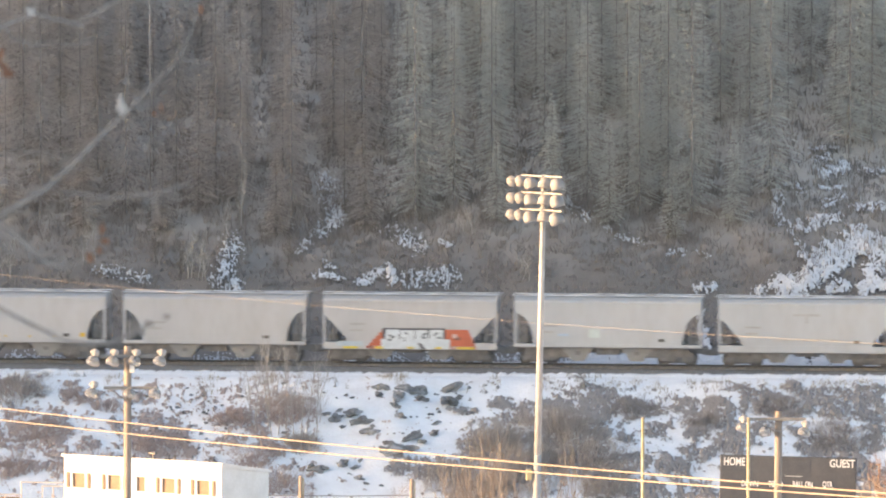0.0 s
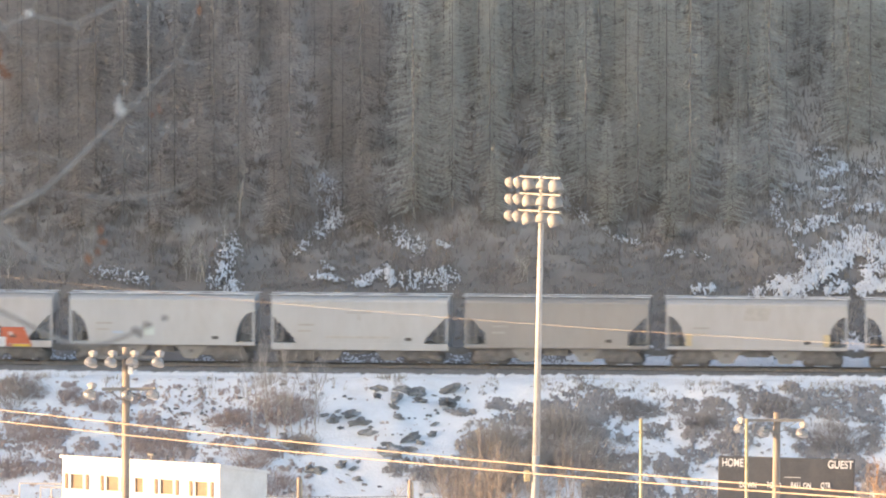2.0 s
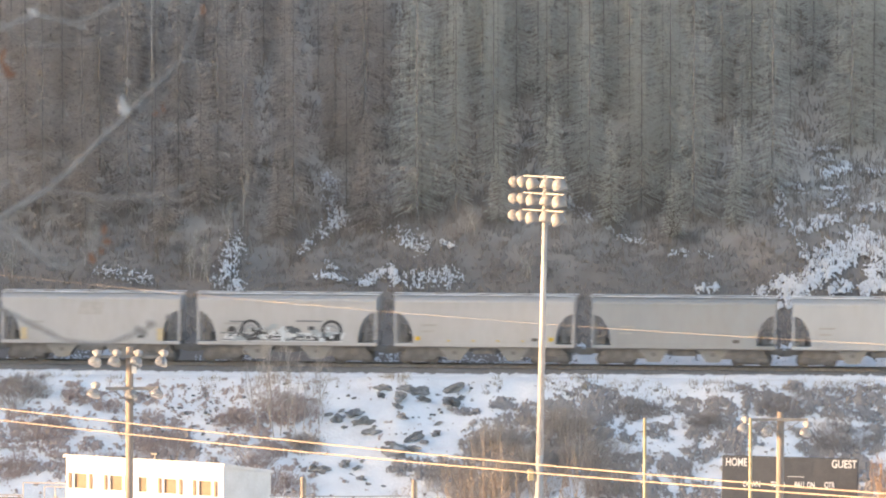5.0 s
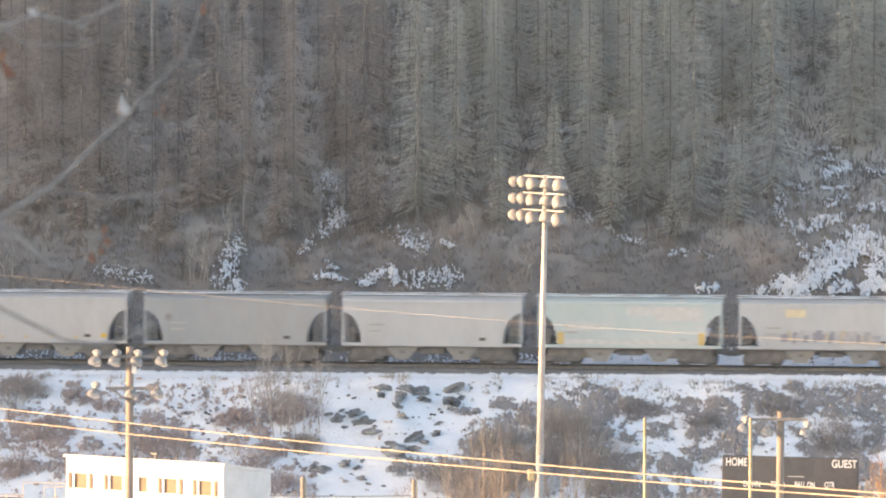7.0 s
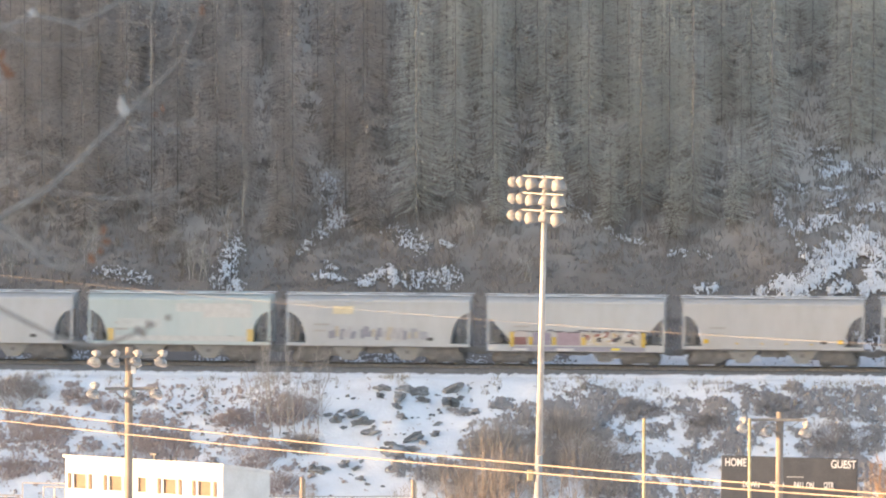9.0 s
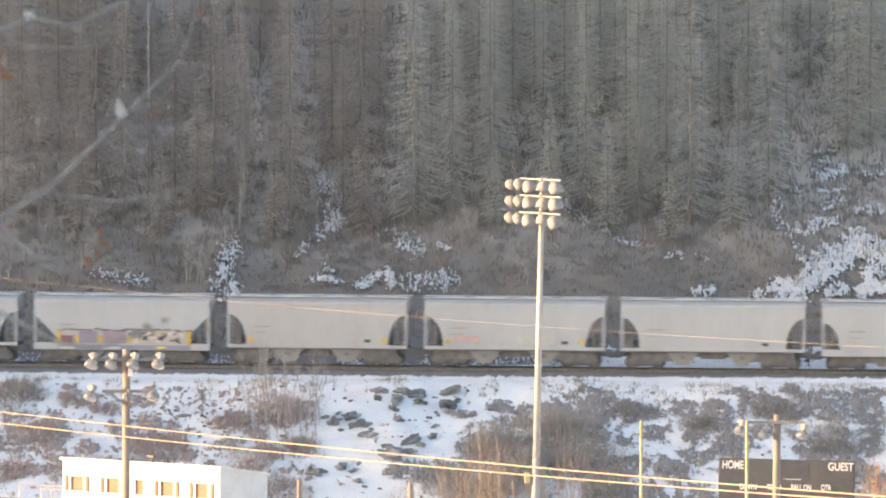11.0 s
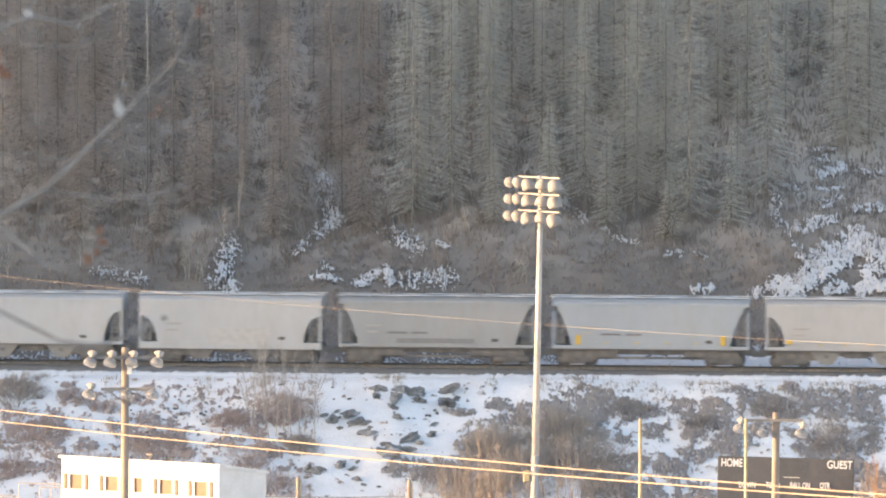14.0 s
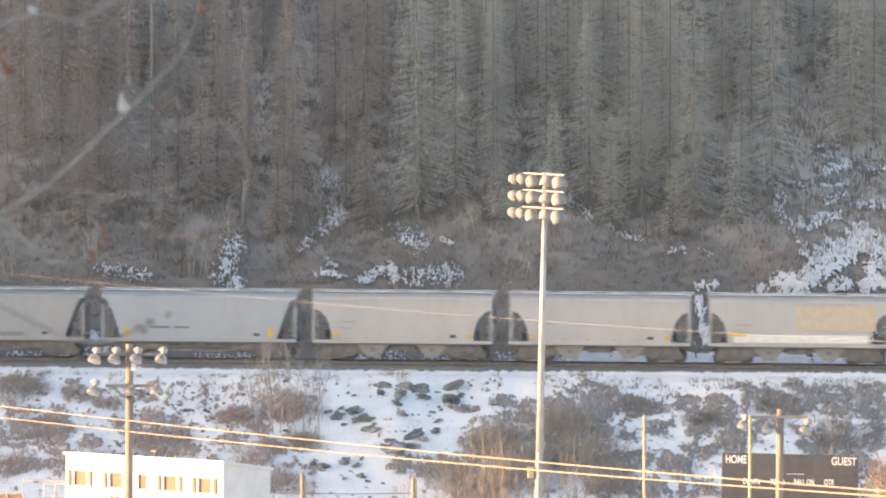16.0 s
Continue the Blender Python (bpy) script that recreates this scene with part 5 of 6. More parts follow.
    def corner(i, k):
        if (i, k) not in pick:
            x, v = -31.5 + i * step, -24.6 + k * deep
            p = at_v(x, v)
            f = near.get((i, k), 0)
            pick[(i, k)] = len(verts)
            verts.append((p.x, p.y, p.z + 0.05 + 0.12 * min(1, max(0, f)) + 0.05 * noise.noise((x * 4, v * 4, 1))))
        return pick[(i, k)]
    spots = []
    for i in range(nx):
        for k in range(nv):
            f, tone = field(-31.5 + (i + 0.5) * step, -24.6 + (k + 0.5) * deep)
            if f > 0.10:
                near[(i, k)] = f
                spots.append((i, k, tone))
    for i, k, tone in spots:
        faces.append((corner(i, k), corner(i + 1, k), corner(i + 1, k + 1), corner(i, k + 1)))
        tones.append(tone)
    for i, k, tone in spots:
        if g.random() < 0.14:
            x, v = -31.5 + i * step, -24.6 + k * deep
            first = len(faces)
            tuft(verts, faces, at_v(x, v) + Vector((0, 0, 0.05)), g.uniform(0.1, 0.25), g.uniform(0.12, 0.36), 8, g, 0.026, 0.7)
            tones.extend([tone] * (len(faces) - first))
    me = sheet("embankment_brush", verts, faces, BRUSH)
    me.materials.append(RUSSET)
    me.materials.append(GREY_TWIG)
    me.polygons.foreach_set("material_index", tones)
    tagged(new("embankment_brush", me), "mounds of dry brown brush on the snowy embankment", "brush", kind="stuff")
    # dry stems along the shoulder
    verts, faces = [], []
    for _ in range(900):
        x = g.uniform(-31, 31)
        v = g.uniform(-7.6, -5.4)
        if noise.noise((x * 0.5, v * 0.3, 9)) < (-0.15 if x > 6 else 0.18):
            continue
        tuft(verts, faces, at_v(x, v), 0.2, g.uniform(0.3, 0.8), 5, g, 0.012)
    tagged(new("dry_stems", sheet("dry_stems", verts, faces, BRUSH_PALE)), "thin pale dry grass stems in the snow", "grass", kind="stuff")
    # brush on the hillside behind the railway
    verts, faces = [], []
    for _ in range(15000):
        x, v = g.uniform(-33, 33), 8.8 + 34 * g.random() ** 1.25
        if patchy(x, v, 12.0) < -0.32:
            continue
        tuft(verts, faces, at_v(x, v), g.uniform(0.25, 0.55), g.uniform(0.2, 0.6) + 0.9 * g.random() ** 2 * smooth_step(13, 19, v), 7, g, 0.024)
    tagged(new("hillside_brush", sheet("hillside_brush", verts, faces, HILL_BRUSH)), "dense low brown brush on the shaded hillside", "brush", kind="stuff")


# Thicket browns are raised too, with haze mixed into the colour.
RUSSET = noise_mat("russet_brush", (0.445, 0.37, 0.343), (0.53, 0.45, 0.418), 1.2, 0.95, 0, 5, translucent=0.3)
GREY_TWIG = noise_mat("grey_thicket", (0.41, 0.375, 0.348), (0.49, 0.45, 0.42), 1.2, 0.95, 0, 5, translucent=0.25)
BRUSH_PALE = noise_mat("pale_dry_grass", (0.30, 0.26, 0.21), (0.44, 0.39, 0.32), 2.0, 0.9, 0, 5)
build_brush()


def build_bushes():
    """Rounded thickets: (x, v, width, height, warm)."""
    g = rnd(41)
    for x, v, w, h, mat in ((-17.6, -14.6, 3.4, 2.0, RUSSET), (-13.2, -11.3, 2.2, 1.2, RUSSET), (-9.4, -10.2, 2.6, 1.7, RUSSET), (-27.2, -8.2, 3.6, 1.3, GREY_TWIG), (-23.4, -8.4, 1.5, 0.9, RUSSET), (-21.2, -9.2, 1.4, 0.8, RUSSET), (-25.3, -12.4, 2.9, 1.5, RUSSET),
                            (-14.6, -17.6, 2.4, 1.2, RUSSET), (3.3, -14.0, 3.3, 2.5, GREY_TWIG), (7.5, -12.3, 3.8, 2.6, GREY_TWIG), (8.6, -15.5, 3.6, 2.4, GREY_TWIG), (0.6, -17.5, 2.6, 1.6, GREY_TWIG), (4.0, -18.5, 3.4, 2.2, GREY_TWIG), (21.0, -9.5, 2.6, 0.9, BRUSH), (16.5, -11, 2.2, 0.9, BRUSH), (24.5, -12.5, 2.8, 1.2, BRUSH), (12.0, -9.0, 2.2, 0.9, BRUSH), (-10.3, -18.3, 3.4, 1.6, RUSSET), (-11.6, -15.6, 2.4, 1.2, RUSSET), (-8.8, -13.6, 2.0, 1.3, GREY_TWIG), (5.6, -16.2, 3.4, 2.2, GREY_TWIG), (2.0, -19.2, 3.0, 1.8, GREY_TWIG), (10.2, -18.0, 3.2, 1.8, GREY_TWIG), (-21.5, -17.0, 3.2, 1.6, RUSSET), (-27.0, -17.0, 3.0, 1.5, RUSSET)):
        w, h = 1.45 * w, (0.75 if mat is RUSSET else 0.95) * h
        verts, faces = [], []
        c = at_v(x, v)
        for _ in range(int((85 if mat is RUSSET else 140) * w)):
            a, k = g.uniform(0, 6.283), math.sqrt(g.random())
            lump = 0.75 + 0.6 * noise.noise((1.6 * math.cos(a), 1.6 * math.sin(a), x))
            px, py = k * lump * w / 2 * math.cos(a), k * lump * w / 2.4 * math.sin(a)
            b = Vector((c.x + px, c.y + py, ground_z(c.x + px, c.y + py) - 0.05))
            up = h * (1 - 0.65 * k * k) * g.uniform(0.45, 1.12)
            e = b + Vector((px * 0.45 + g.gauss(0, 0.32), py * 0.3 + g.gauss(0, 0.3), up * 0.85))
            s = Vector((g.uniform(-1, 1), g.uniform(-1, 1), 0)).normalized() * 0.015
            for _ in range(2):
                m = b + (e - b) * g.uniform(0.2, 0.8)
                q = m + Vector((g.gauss(0, 0.22), g.gauss(0, 0.22), g.uniform(0.05, 0.5)))
                i = len(verts)
                verts.extend((tuple(m - s), tuple(m + s), tuple(q)))
                faces.append((i, i + 1, i + 2))
            i = len(verts)
            verts.extend((tuple(b - s * 1.5), tuple(b + s * 1.5), tuple(e)))
            faces.append((i, i + 1, i + 2))
        tagged(new("thicket", sheet("thicket", verts, faces, mat)), {"russet_brush": "russet brown leafless thicket on the snowy slope", "grey_thicket": "grey leafless twiggy thicket at the embankment", "dry_brush": "low dark brown thicket on the snowy slope"}[mat.name], "bush", "thickets on the embankment")


build_bushes()


def rock_mesh(seed):
    bm = bmesh.new()
    bmesh.ops.create_icosphere(bm, subdivisions=3 if seed < 7 else 2, radius=0.5)
    for v in bm.verts:
        n = v.co.normalized()
        k = 0.8 + 0.8 * noise.noise(n * 1.2 + Vector((seed * 3.7, 0, 0))) + 0.4 * noise.noise(n * 3.1 + Vector((0, seed * 1.9, 0)))
        v.co = Vector((v.co.x * k * 1.1, v.co.y * k * 0.8, v.co.z * k * 0.72))
    return finish(bm, "boulder", ROCK)


def build_rocks():
    g = rnd(51)
    kinds = [rock_mesh(s) for s in range(12)]
    spots = [(-3.9, -7.7, 1.1), (-4.0, -8.5, 0.8), (-2.4, -7.8, 1.0), (-2.8, -8.8, 1.3), (-3.0, -9.9, 0.8), (-1.5, -7.8, 1.3), (-1.4, -8.6, 0.9), (-2.7, -10.9, 0.9), (-5.6, -10.6, 1.3), (-5.0, -11.4, 1.3), (-6.8, -11.1, 1.0), (-7.3, -10.5, 0.6), (-6.5, -10.1, 0.5), (-6.3, -11.9, 0.5), (-4.6, -12.4, 1.1)]
    spots += [(-1.9, -13.0, 1.3), (-1.3, -13.4, 0.8), (0.5, -7.1, 1.3), (0.5, -8.7, 1.6), (1.0, -7.9, 0.7), (-3.2, -14.8, 1.7), (-2.1, -14.4, 1.0), (-6.3, -15.6, 1.0), (-5.4, -15.9, 0.7), (-7.7, -16.5, 1.1), (-8.2, -16.1, 0.8), (-5.2, -17.3, 0.8), (-3.5, -13.8, 0.6), (-0.4, -10.9, 0.6), (-0.6, -12.4, 0.8)]
    for i in range(260):
        x, v = (g.uniform(-21, 6) if i % 3 else g.uniform(-21, -13)), g.uniform(-20, -6.9)
        spots.append((x, v, g.uniform(0.14, 0.42)))
    for x, v, s in spots:
        s *= 0.95
        p = at_v(x, v)
        m = Matrix.Translation(p + Vector((0, 0, 0.06 * s))) @ Euler((g.uniform(-0.4, 0.1), g.uniform(-0.4, 0.4), g.uniform(0, 6.28))).to_matrix().to_4x4() @ Matrix.Diagonal((s * 1.15, s, s * 0.75, 1))
        solid("boulder", kinds[g.randrange(7) if s > 0.45 else g.randrange(7, 12)], None, "grey angular boulder half buried in snow" if s > 0.45 else "small grey stone showing through the snow", "rock", "rocks of the embankment", at=m)


build_rocks()


def build_snow_banks():
    """Snow lying on the hillside in ragged drifts: (x, v, x, v, half width, how thin it lies)."""
    right = [(22.7, 13.2, 24.5, 14.8, 0.85, 0.00), (24.5, 14.8, 26.3, 17.0, 1.00, 0.00), (26.3, 17.0, 28.1, 18.3, 1.00, 0.00), (28.1, 18.3, 29.9, 17.1, 1.15, 0.00), (28.3, 15.5, 29.8, 15.5, 0.69, 0.30), (20.9, 13.8, 22.4, 14.6, 0.46, 0.40), (25.7, 13.6, 26.7, 14.1, 0.46, 0.20), (28.0, 13.8, 29.5, 14.2, 0.54, 0.00), (23.6, 19.2, 25.2, 19.7, 0.50, 0.22), (25.2, 19.7, 26.7, 20.4, 0.42, 0.22), (22.6, 23.5, 22.7, 19.8, 0.42, 0.47), (23.3, 23.5, 24.2, 22.9, 0.35, 0.62), (25.2, 27.3, 27.2, 28.3, 0.31, 0.42), (25.9, 24.8, 27.5, 26.3, 0.46, 0.37), (25.4, 26.3, 26.4, 26.9, 0.31, 0.47), (25.9, 21.8, 26.9, 22.9, 0.50, 0.42), (25.6, 23.5, 27.3, 24.1, 0.19, 0.32), (27.7, 21.3, 29.9, 21.8, 0.35, 0.47), (23.9, 17.6, 24.2, 16.6, 0.38, 0.42), (28.6, 26.0, 30.0, 25.8, 0.46, 0.72)]
    left = [(-7.9, 24.4, -7.2, 21.2, 0.85, 0.36), (-7.2, 21.2, -8.4, 19.0, 0.70, 0.45), (-9.6, 16.7, -8.6, 18.6, 0.40, 0.75), (-3.7, 19.2, -1.6, 17.4, 0.80, 0.85), (-2.8, 17.6, -1.2, 17.2, 0.27, 0.35), (-0.1, 17.5, 0.5, 17.0, 0.31, 0.35), (-5.5, 13.6, -3.8, 15.0, 0.50, 0.30), (-3.7, 15.3, -3.3, 13.5, 0.38, 0.30), (-2.3, 13.8, 0.5, 14.2, 0.70, 0.70), (-8.5, 14.1, -6.8, 13.7, 0.31, 0.55), (-7.9, 15.3, -7.4, 14.7, 0.31, 0.65), (-14.2, 17.4, -14.6, 13.4, 0.85, 0.62), (-15.3, 13.5, -13.8, 13.3, 0.46, 0.45), (-23.3, 14.8, -21.6, 14.3, 0.50, 1.0), (-21.4, 13.9, -19.9, 13.9, 0.45, 0.75), (8.5, 20.9, 9.6, 19.8, 0.62, 0.75), (11.1, 19.1, 13.4, 18.0, 0.38, 0.95), (15.2, 16.9, 16.0, 17.0, 0.33, 0.65), (17.1, 17.1, 17.8, 16.8, 0.27, 0.85), (16.9, 13.8, 17.9, 14.1, 0.35, 0.30)]
    foot = [(16.9, 12.8, 17.3, 8.8, 0.35, 0.2), (9.5, 6.5, 31.0, 6.7, 1.45, 0.0), (-23.2, 8.4, -22.2, 7.2, 0.6, 0.2), (-28.0, 6.4, -24.0, 6.4, 0.8, 0.95), (-6.0, 6.2, -3.0, 6.2, 0.9, 0.95), (-1.0, 6.2, 2.0, 6.3, 0.9, 0.95), (4.0, 6.3, 8.5, 6.4, 1.0, 0.95), (-16.0, 6.2, -13.0, 6.2, 0.7, 0.95)]
    verts, faces = [], []
    step = 0.075
    cells, pick = {}, {}
    for x0, v0, x1, v1, w, thin in right + left + foot:
        length = (x1 - x0) ** 2 + (v1 - v0) ** 2
        reach = 2.2 * w
        for i in range(int((min(x0, x1) - reach) / step), int((max(x0, x1) + reach) / step)):
            for k in range(int((min(v0, v1) - 1.6 * reach) / step), int((max(v0, v1) + 1.6 * reach) / step)):
                x, v = (i + 0.5) * step, (k + 0.5) * step
                t = min(1, max(0, ((x - x0) * (x1 - x0) + (v - v0) * (v1 - v0)) / max(length, 1e-6)))
                dx, dv = x - x0 - t * (x1 - x0), (v - v0 - t * (v1 - v0)) / 1.4
                f = 1 - (dx * dx + dv * dv) / (w * w) - 1.1 * thin
                if f > -1.6:
                    f += 0.6 * noise.noise((x * 0.9, v * 0.8, 6)) + 1.1 * noise.noise((x * 2.4, v * 1.6, 8)) + (0.8 + 1.2 * thin) * noise.noise((x * 5.5, v * 3.4, 5)) + (0.55 + 1.5 * thin) * noise.noise((x * 9, v * 5.5, 2))
                    cells[(i, k)] = max(f, cells.get((i, k), -9))

    def vert(i, k):
        if (i, k) not in pick:
            p = at_v(i * step, k * step)
            pick[(i, k)] = len(verts)
            verts.append((p.x, p.y, p.z + 0.14 + 0.10 * min(1, max(0, cells.get((i, k), 0))) + 0.08 * noise.noise((i * 0.1, k * 0.1, 4))))
        return pick[(i, k)]
    for (i, k), f in cells.items():
        if f > 0.1:
            faces.append((vert(i, k), vert(i + 1, k), vert(i + 1, k + 1), vert(i, k + 1)))
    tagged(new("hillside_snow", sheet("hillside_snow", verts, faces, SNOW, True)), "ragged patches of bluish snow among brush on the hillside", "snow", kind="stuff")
    # dry stems that stand through the thinner drifts
    g = rnd(57)
    verts, faces = [], []
    for x0, v0, x1, v1, w, thin in left + right:
        for _ in range(int((8 + 60 * thin) * w * (1 + math.hypot(x1 - x0, v1 - v0)))):
            t = g.random()
            c = at_v(x0 + t * (x1 - x0) + g.gauss(0, 0.7 * w), v0 + t * (v1 - v0) + g.gauss(0, 0.9 * w))
            tuft(verts, faces, c, 0.22, g.uniform(0.25, 0.65), 5, g, 0.016)
    tagged(new("snowbound_brush", sheet("snowbound_brush", verts, faces, HILL_BRUSH)), "thin dry stems standing through the hillside snow", "brush", kind="stuff")


build_snow_banks()


def bare_tree_mesh(seed, height, spread, material, name, stems=1, twig=0.012, bushy=9):
    """A leafless sapling: thin stems with side twigs."""
    g = rnd(seed)
    verts, faces = [], []
    for s in range(stems):
        lean = Vector((g.gauss(0, 0.10), g.gauss(0, 0.10), 1)) if stems > 1 else Vector((g.gauss(0, 0.03), g.gauss(0, 0.03), 1))
        h = height * (g.uniform(0.65, 1.0) if stems > 1 else 1)
        foot = Vector((g.gauss(0, 0.25), g.gauss(0, 0.25), -0.1)) if stems > 1 else Vector((0, 0, -0.1))
        pts = [foot + lean * (h * k / 6) + Vector((g.gauss(0, 0.03 * k), g.gauss(0, 0.03 * k), 0)) for k in range(7)]
        r0 = twig * (1.6 + 0.5 * height)
        tube_data(verts, faces, pts, [r0 * (1 - 0.13 * k) for k in range(7)], 4)
        for _ in range(int(bushy * height / max(1, stems) ** 0.4)):
            k = g.uniform(0.2, 1.0)
            i = min(5, int(k * 6))
            b = pts[i].lerp(pts[i + 1], k * 6 - i)
            a = g.uniform(0, 6.283)
            ln = spread * (1.15 - k) * g.uniform(0.4, 1.0) + 0.1
            e = b + Vector((math.cos(a) * ln * 0.6, math.sin(a) * ln * 0.6, ln * g.uniform(0.5, 1.0)))
            m = b.lerp(e, 0.5) + Vector((g.gauss(0, 0.05), g.gauss(0, 0.05), -0.05))
            tube_data(verts, faces, [b, m, e], [twig, twig * 0.8, twig * 0.45], 3)
            for _ in range(2):
                q = b.lerp(e, g.uniform(0.3, 0.9))
                tube_data(verts, faces, [q, q + Vector((g.gauss(0, 0.2), g.gauss(0, 0.2), g.uniform(0.1, 0.45))) * (0.5 + 0.5 * ln)], [twig * 0.6, twig * 0.35], 3)
    return sheet(name, verts, faces, material)


def build_saplings():
    g = rnd(61)
    for i, (x, v, h, pale) in enumerate(((-13.7, 19.4, 5.2, 1), (-14.6, 17.2, 3.4, 1), (-17.0, 14.0, 3.6, 1), (-16.4, 13.7, 3.2, 1), (-17.8, 14.0, 3.0, 0), (-29.4, 15.5, 3.0, 1), (5.3, 13.9, 2.3, 1), (-1.3, 22.3, 3.6, 1), (1.6, 17.9, 2.4, 1), (15.0, 18.0, 2.8, 0), (-23.9, 15.6, 4.0, 1), (23.7, 14.0, 1.6, 0), (-19.0, 15.5, 3.0, 0), (11, 14.6, 2.0, 0), (-10.5, 15.5, 2.4, 0), (-25.5, 14.4, 2.4, 0))):
        t = thing("bare_sapling", "thin leafless sapling with pale bark" if pale else "thin leafless grey sapling", "tree", "bare saplings", at=Matrix.Translation(at_v(x, v)))
        place("stem", bare_tree_mesh(100 + i, h, 1.1, PALE_BARK if pale else TWIG, "stem", 1 if pale and i < 2 else 3), t)
    # bare young trees that stand on the embankment
    for i, (x, v, h) in enumerate(((-11.7, -12.4, 5.4), (-11.1, -12.0, 6.0), (-10.5, -13.0, 6.3), (-9.9, -12.4, 5.9), (-9.2, -12.8, 6.0), (-8.6, -12.2, 5.2), (-8.1, -11.6, 4.4), (-10.8, -11.0, 4.8), (-12.4, -11.0, 4.0))):
        t = thing("bare_sapling", "slender leafless young tree on the snowy embankment", "tree", "bare saplings", at=Matrix.Translation(at_v(x, v)))
        place("stem", bare_tree_mesh(140 + i, h + 0.6, 1.6, PALE_TWIG, "stem", 2, 0.0075, 9), t)
    # tall shrubs at the foot, their tops in the last sun
    for i, (x, y, h) in enumerate(((2.1, 373.5, 6.2), (2.9, 373, 7.0), (3.6, 373, 6.6), (1.3, 373.5, 5.6), (4.4, 373.4, 5.4), (0.2, 373, 4.8), (6.9, 373, 6.3), (7.5, 373.4, 5.6), (26.3, 370, 6.4), (26.8, 369.5, 6.8), (25.9, 370.5, 5.2), (-0.9, 373, 4.4), (5.5, 373, 4.8), (27.3, 370, 6.2), (2.5, 374.5, 6.6), (3.2, 374.5, 6.3), (1.7, 374.6, 5.8), (4.0, 374.2, 6.0), (0.8, 374, 5.2), (-1.8, 374, 4.4), (-2.8, 374, 4.0), (8.1, 374, 5.2), (6.2, 374, 5.6), (26.5, 370.6, 6.0), (27.8, 370.5, 6.6))):
        t = thing("tall_shrub", "tall leafless shrub with golden sunlit twigs", "shrub", "tall shrubs", at=Matrix.Translation((x, y, ground_z(x, y))))
        place("branching", bare_tree_mesh(170 + i, h + 1.0, 1.4, BRUSH_WARM if x < 20 else BRUSH_ORANGE, "branching", 4, 0.0085, 7), t)
    # a pale dead stem high in the forest, dark below to fit the camera's view
    x, y = -19.9, 421.5
    t = thing("dead_snag", "thin pale dead tree stem in the forest", "tree", at=Matrix.Translation((x, y, ground_z(x, y))))
    place("lower_stem", tube("lower_stem", [(0, 0, -0.2), (0.02, 0, 8.5)], [0.03, 0.025], TWIG, 6), t, label="dark lower stem, toned to vanish from the camera's view")
    place("upper_stem", tube("upper_stem", [(0.02, 0, 8.5), (0.0, 0, 17)], [0.035, 0.028], PALE_BARK, 6), t, label="pale upper stem")


PALE_TWIG = noise_mat("pale_twigs", (0.36, 0.33, 0.30), (0.48, 0.44, 0.41), 2.0, 0.9, 0, 5)
build_saplings()


# ---- the leafless branches close to the camera ----
NEAR_BARK = noise_mat("near_bark", (0.27, 0.235, 0.208), (0.37, 0.328, 0.295), 30.0, 0.85, 0.3, 6, vary=0.1)
PALE_SPUR = noise_mat("pale_spur_tone", (0.46, 0.41, 0.37), (0.56, 0.51, 0.47), 30.0, 0.8, 0.2, 6)
LEAF = noise_mat("withered_leaf", (0.24, 0.125, 0.082), (0.33, 0.175, 0.11), 20.0, 0.7, 0.2, 6, translucent=0.4)


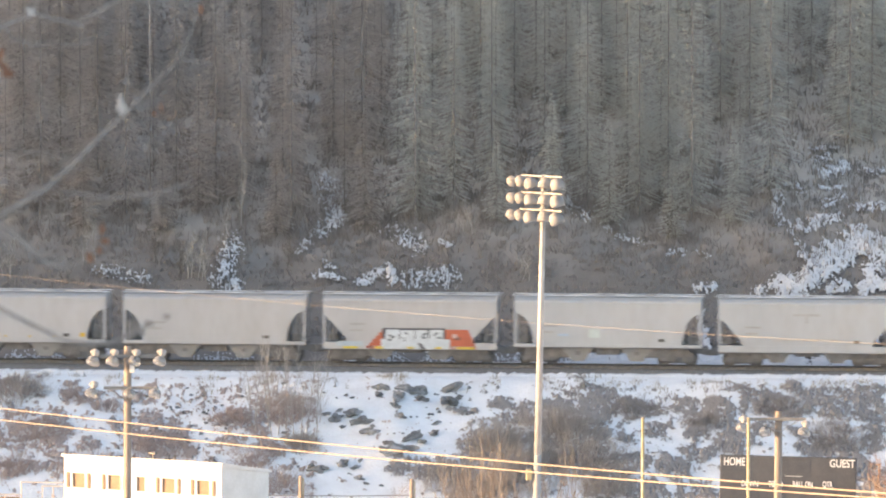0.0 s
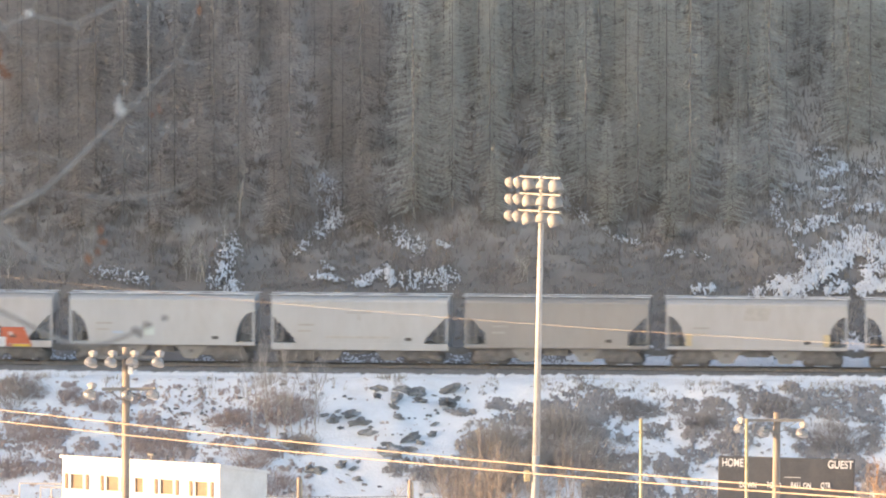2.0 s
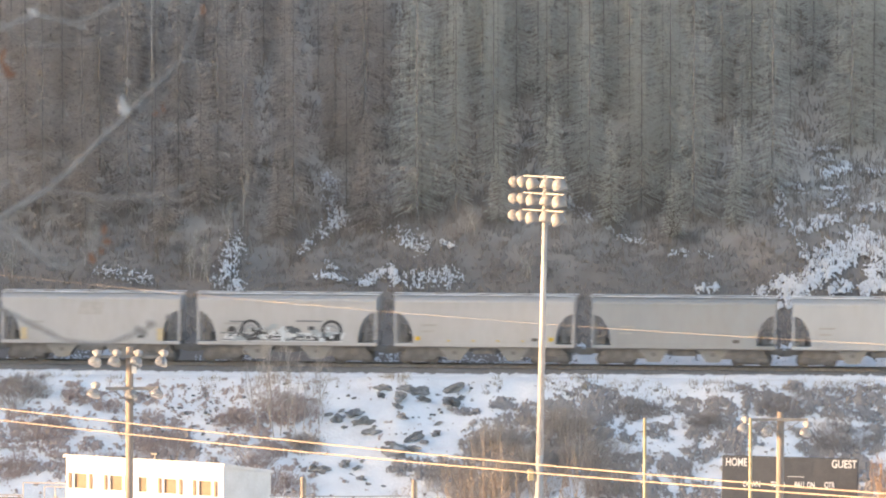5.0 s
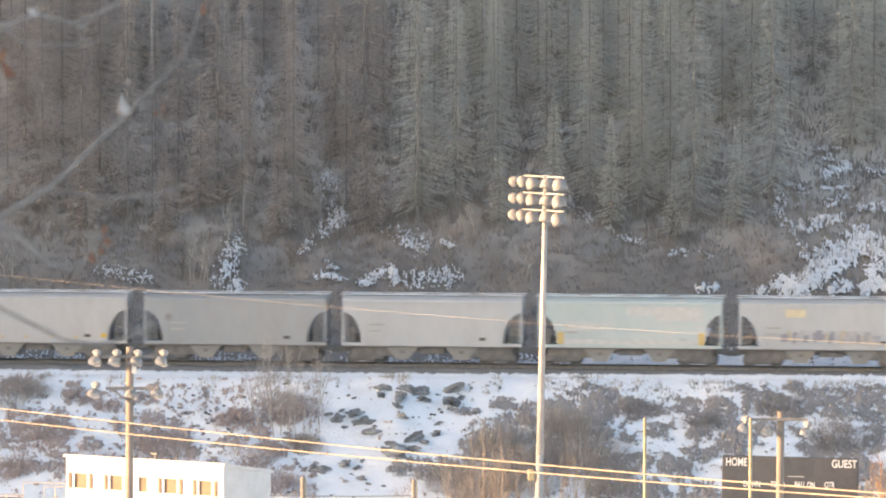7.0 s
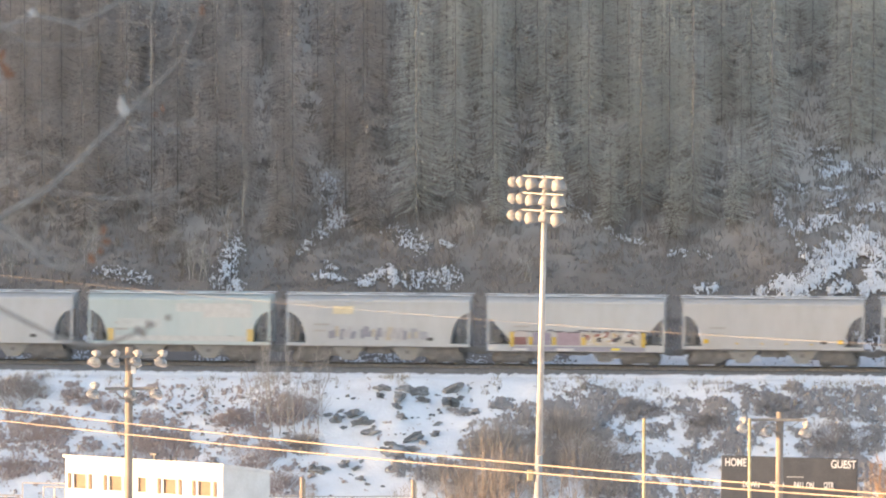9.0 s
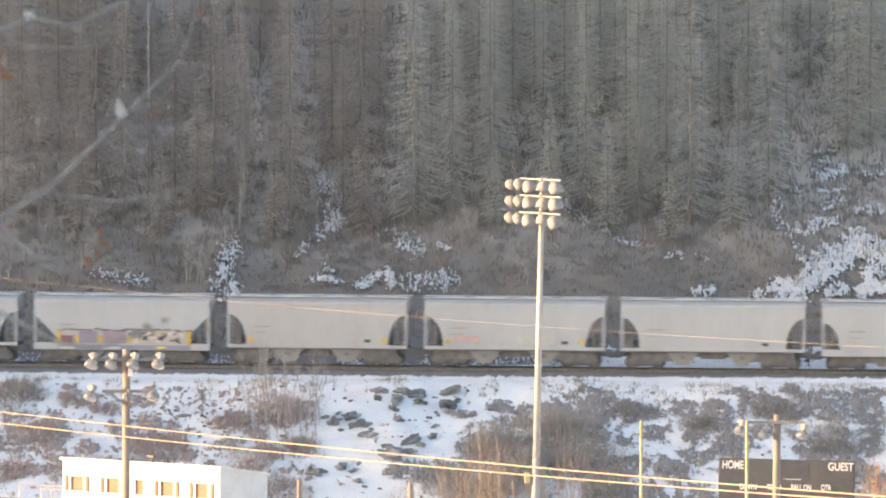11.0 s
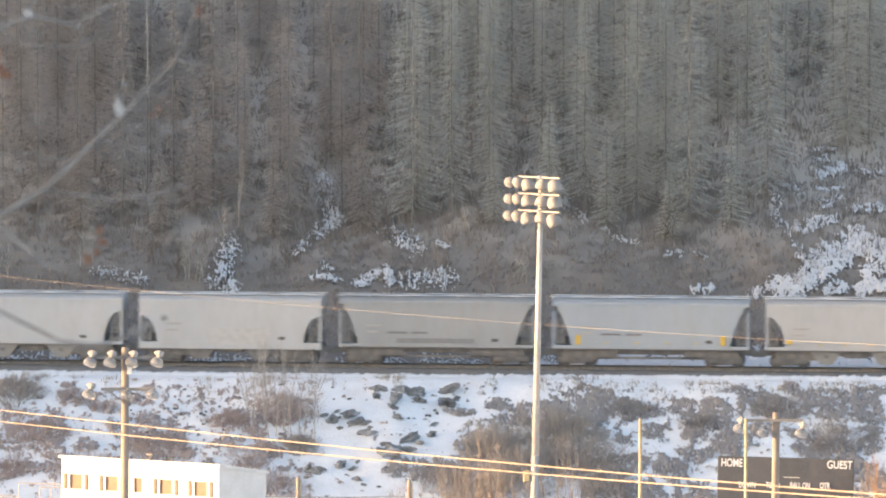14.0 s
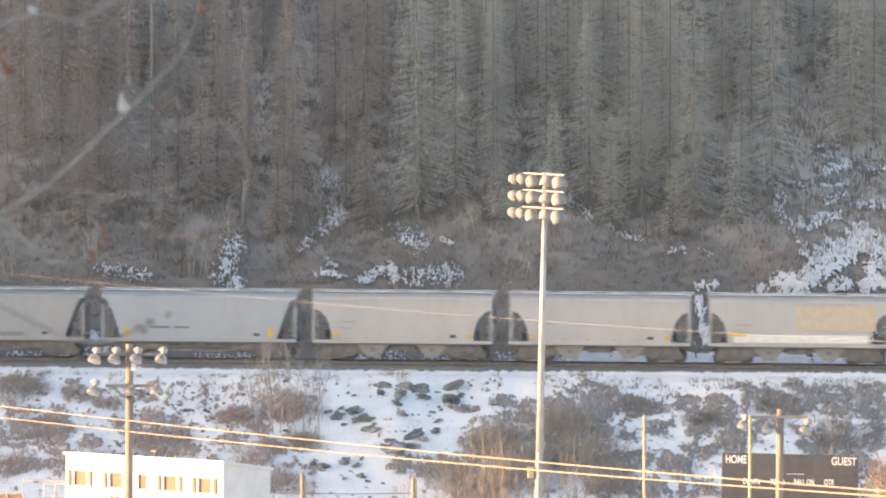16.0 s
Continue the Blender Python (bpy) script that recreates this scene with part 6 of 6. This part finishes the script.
def build_near_tree():
    gx, gy = -2.6, 13.3
    base = Vector((gx, gy, ground_z(gx, gy)))
    tree = thing("near_tree", "leafless young tree with a few withered orange leaves", "tree", at=Matrix.Translation(base))

    def local(x, z, y=13.0):
        return (x - base.x, y - base.y, z - base.z)
    place("trunk", tube("trunk", [(0, 0, -0.2), (0.02, 0, 0.9), (-0.04, 0.02, 2.0), (0.05, 0, 3.4)], [0.06, 0.05, 0.04, 0.02], NEAR_BARK, 10), tree)
    limbs = [  # (x, height) points outwards, start and end radius
        ([(-2.58, 41.9), (-1.5, 42.22), (-0.926, 42.42), (-0.83, 42.477), (-0.773, 42.53), (-0.672, 42.628), (-0.607, 42.692), (-0.554, 42.745), (-0.525, 42.81), (-0.51, 42.88)], 0.017, 0.002),
        ([(-2.57, 42.0), (-1.4, 42.44), (-0.95, 42.42), (-0.88, 42.36), (-0.832, 42.316), (-0.785, 42.306), (-0.749, 42.331), (-0.72, 42.396)], 0.012, 0.004),
        ([(-0.82, 42.47), (-0.69, 42.453), (-0.607, 42.461), (-0.531, 42.485)], 0.005, 0.003),
        ([(-0.615, 42.46), (-0.604, 42.44), (-0.595, 42.408)], 0.005, 0.003),
        ([(-2.6, 41.8), (-1.5, 42.2), (-0.96, 42.24), (-0.868, 42.19), (-0.797, 42.154), (-0.735, 42.145), (-0.702, 42.148), (-0.643, 42.172), (-0.607, 42.19)], 0.010, 0.0055),
        ([(-2.55, 42.6), (-1.5, 42.75), (-0.96, 42.8), (-0.856, 42.84), (-0.773, 42.82), (-0.72, 42.845), (-0.66, 42.88)], 0.011, 0.005),
        ([(-0.93, 42.83), (-0.9, 42.79), (-0.86, 42.775), (-0.77, 42.775), (-0.70, 42.80)], 0.006, 0.003),
        ([(-0.97, 42.545), (-0.87, 42.552), (-0.78, 42.535), (-0.74, 42.53)], 0.004, 0.002),
        ([(-0.554, 42.745), (-0.51, 42.738), (-0.475, 42.732)], 0.005, 0.002),
        ([(-0.772, 42.31), (-0.82, 42.33), (-0.86, 42.335)], 0.004, 0.002)]
    for pts, r0, r1 in limbs:
        n = len(pts)
        place("branch", tube("branch", [local(x, z, 13.0 + 0.03 * math.sin(7 * x)) for x, z in pts], [0.5 * (r0 + (r1 - r0) * i / (n - 1)) for i in range(n)], NEAR_BARK, 8), tree)
    place("broken_spur", tube("broken_spur", [local(-0.664, 42.632, 12.99), local(-0.674, 42.645, 12.99), local(-0.674, 42.672, 12.99)], [0.010, 0.011, 0.006], PALE_SPUR, 8), tree, label="pale broken spur on the branch")
    place("broken_spur", tube("broken_spur", [local(-0.858, 42.835, 12.99), local(-0.864, 42.852, 12.99), local(-0.861, 42.862, 12.99)], [0.009, 0.009, 0.005], PALE_SPUR, 8), tree, label="pale broken spur on the branch")
    g = rnd(77)
    for x, z, k in ((-0.917, 42.727, 1.0), (-0.91, 42.715, 0.8), (-0.925, 42.755, 1.0), (-0.714, 42.39, 0.6), (-0.708, 42.365, 0.6), (-0.72, 42.345, 0.5), (-0.59, 42.645, 0.7), (-0.506, 42.85, 0.75), (-0.605, 42.632, 0.5), (-0.74, 42.33, 0.7)):
        bm = bmesh.new()
        s = 0.017 * k
        rows = [[bm.verts.new((0.62 * a * s * w, 0.3 * s * math.cos(2 * a + 3 * b), (b - 0.5) * 2.2 * s)) for a in (-1, -0.4, 0.4, 1)] for b, w in ((0, 0.15), (0.3, 0.9), (0.6, 1.0), (0.85, 0.6), (1, 0.1))]
        for p, q in zip(rows, rows[1:]):
            for i in range(3):
                bm.faces.new((p[i], p[i + 1], q[i + 1], q[i]))
        ob = part("leaf", bm, LEAF, tree, "curled orange withered leaf", True)
        ob.matrix_basis = Matrix.Translation(local(x, z, 12.99)) @ Euler((g.uniform(-0.6, 0.6), g.uniform(-2, 2), g.uniform(-0.8, 0.8))).to_matrix().to_4x4()
    for x, z in ((-0.664, 42.698), (-0.572, 42.609), (-0.76, 42.815), (-0.625, 42.56), (-0.92, 42.49), (-0.58, 42.205), (-0.644, 42.18), (-0.62, 42.192), (-0.632, 42.17)):
        bm = bmesh.new()
        bmesh.ops.create_icosphere(bm, subdivisions=1, radius=0.007, matrix=Matrix.Translation(local(x, z, 13.0)) @ Matrix.Diagonal((1.3, 1, 0.9, 1)))
        part("seed_pod", bm, NEAR_BARK, tree, "small brown dried seed pod")


build_near_tree()

motions()
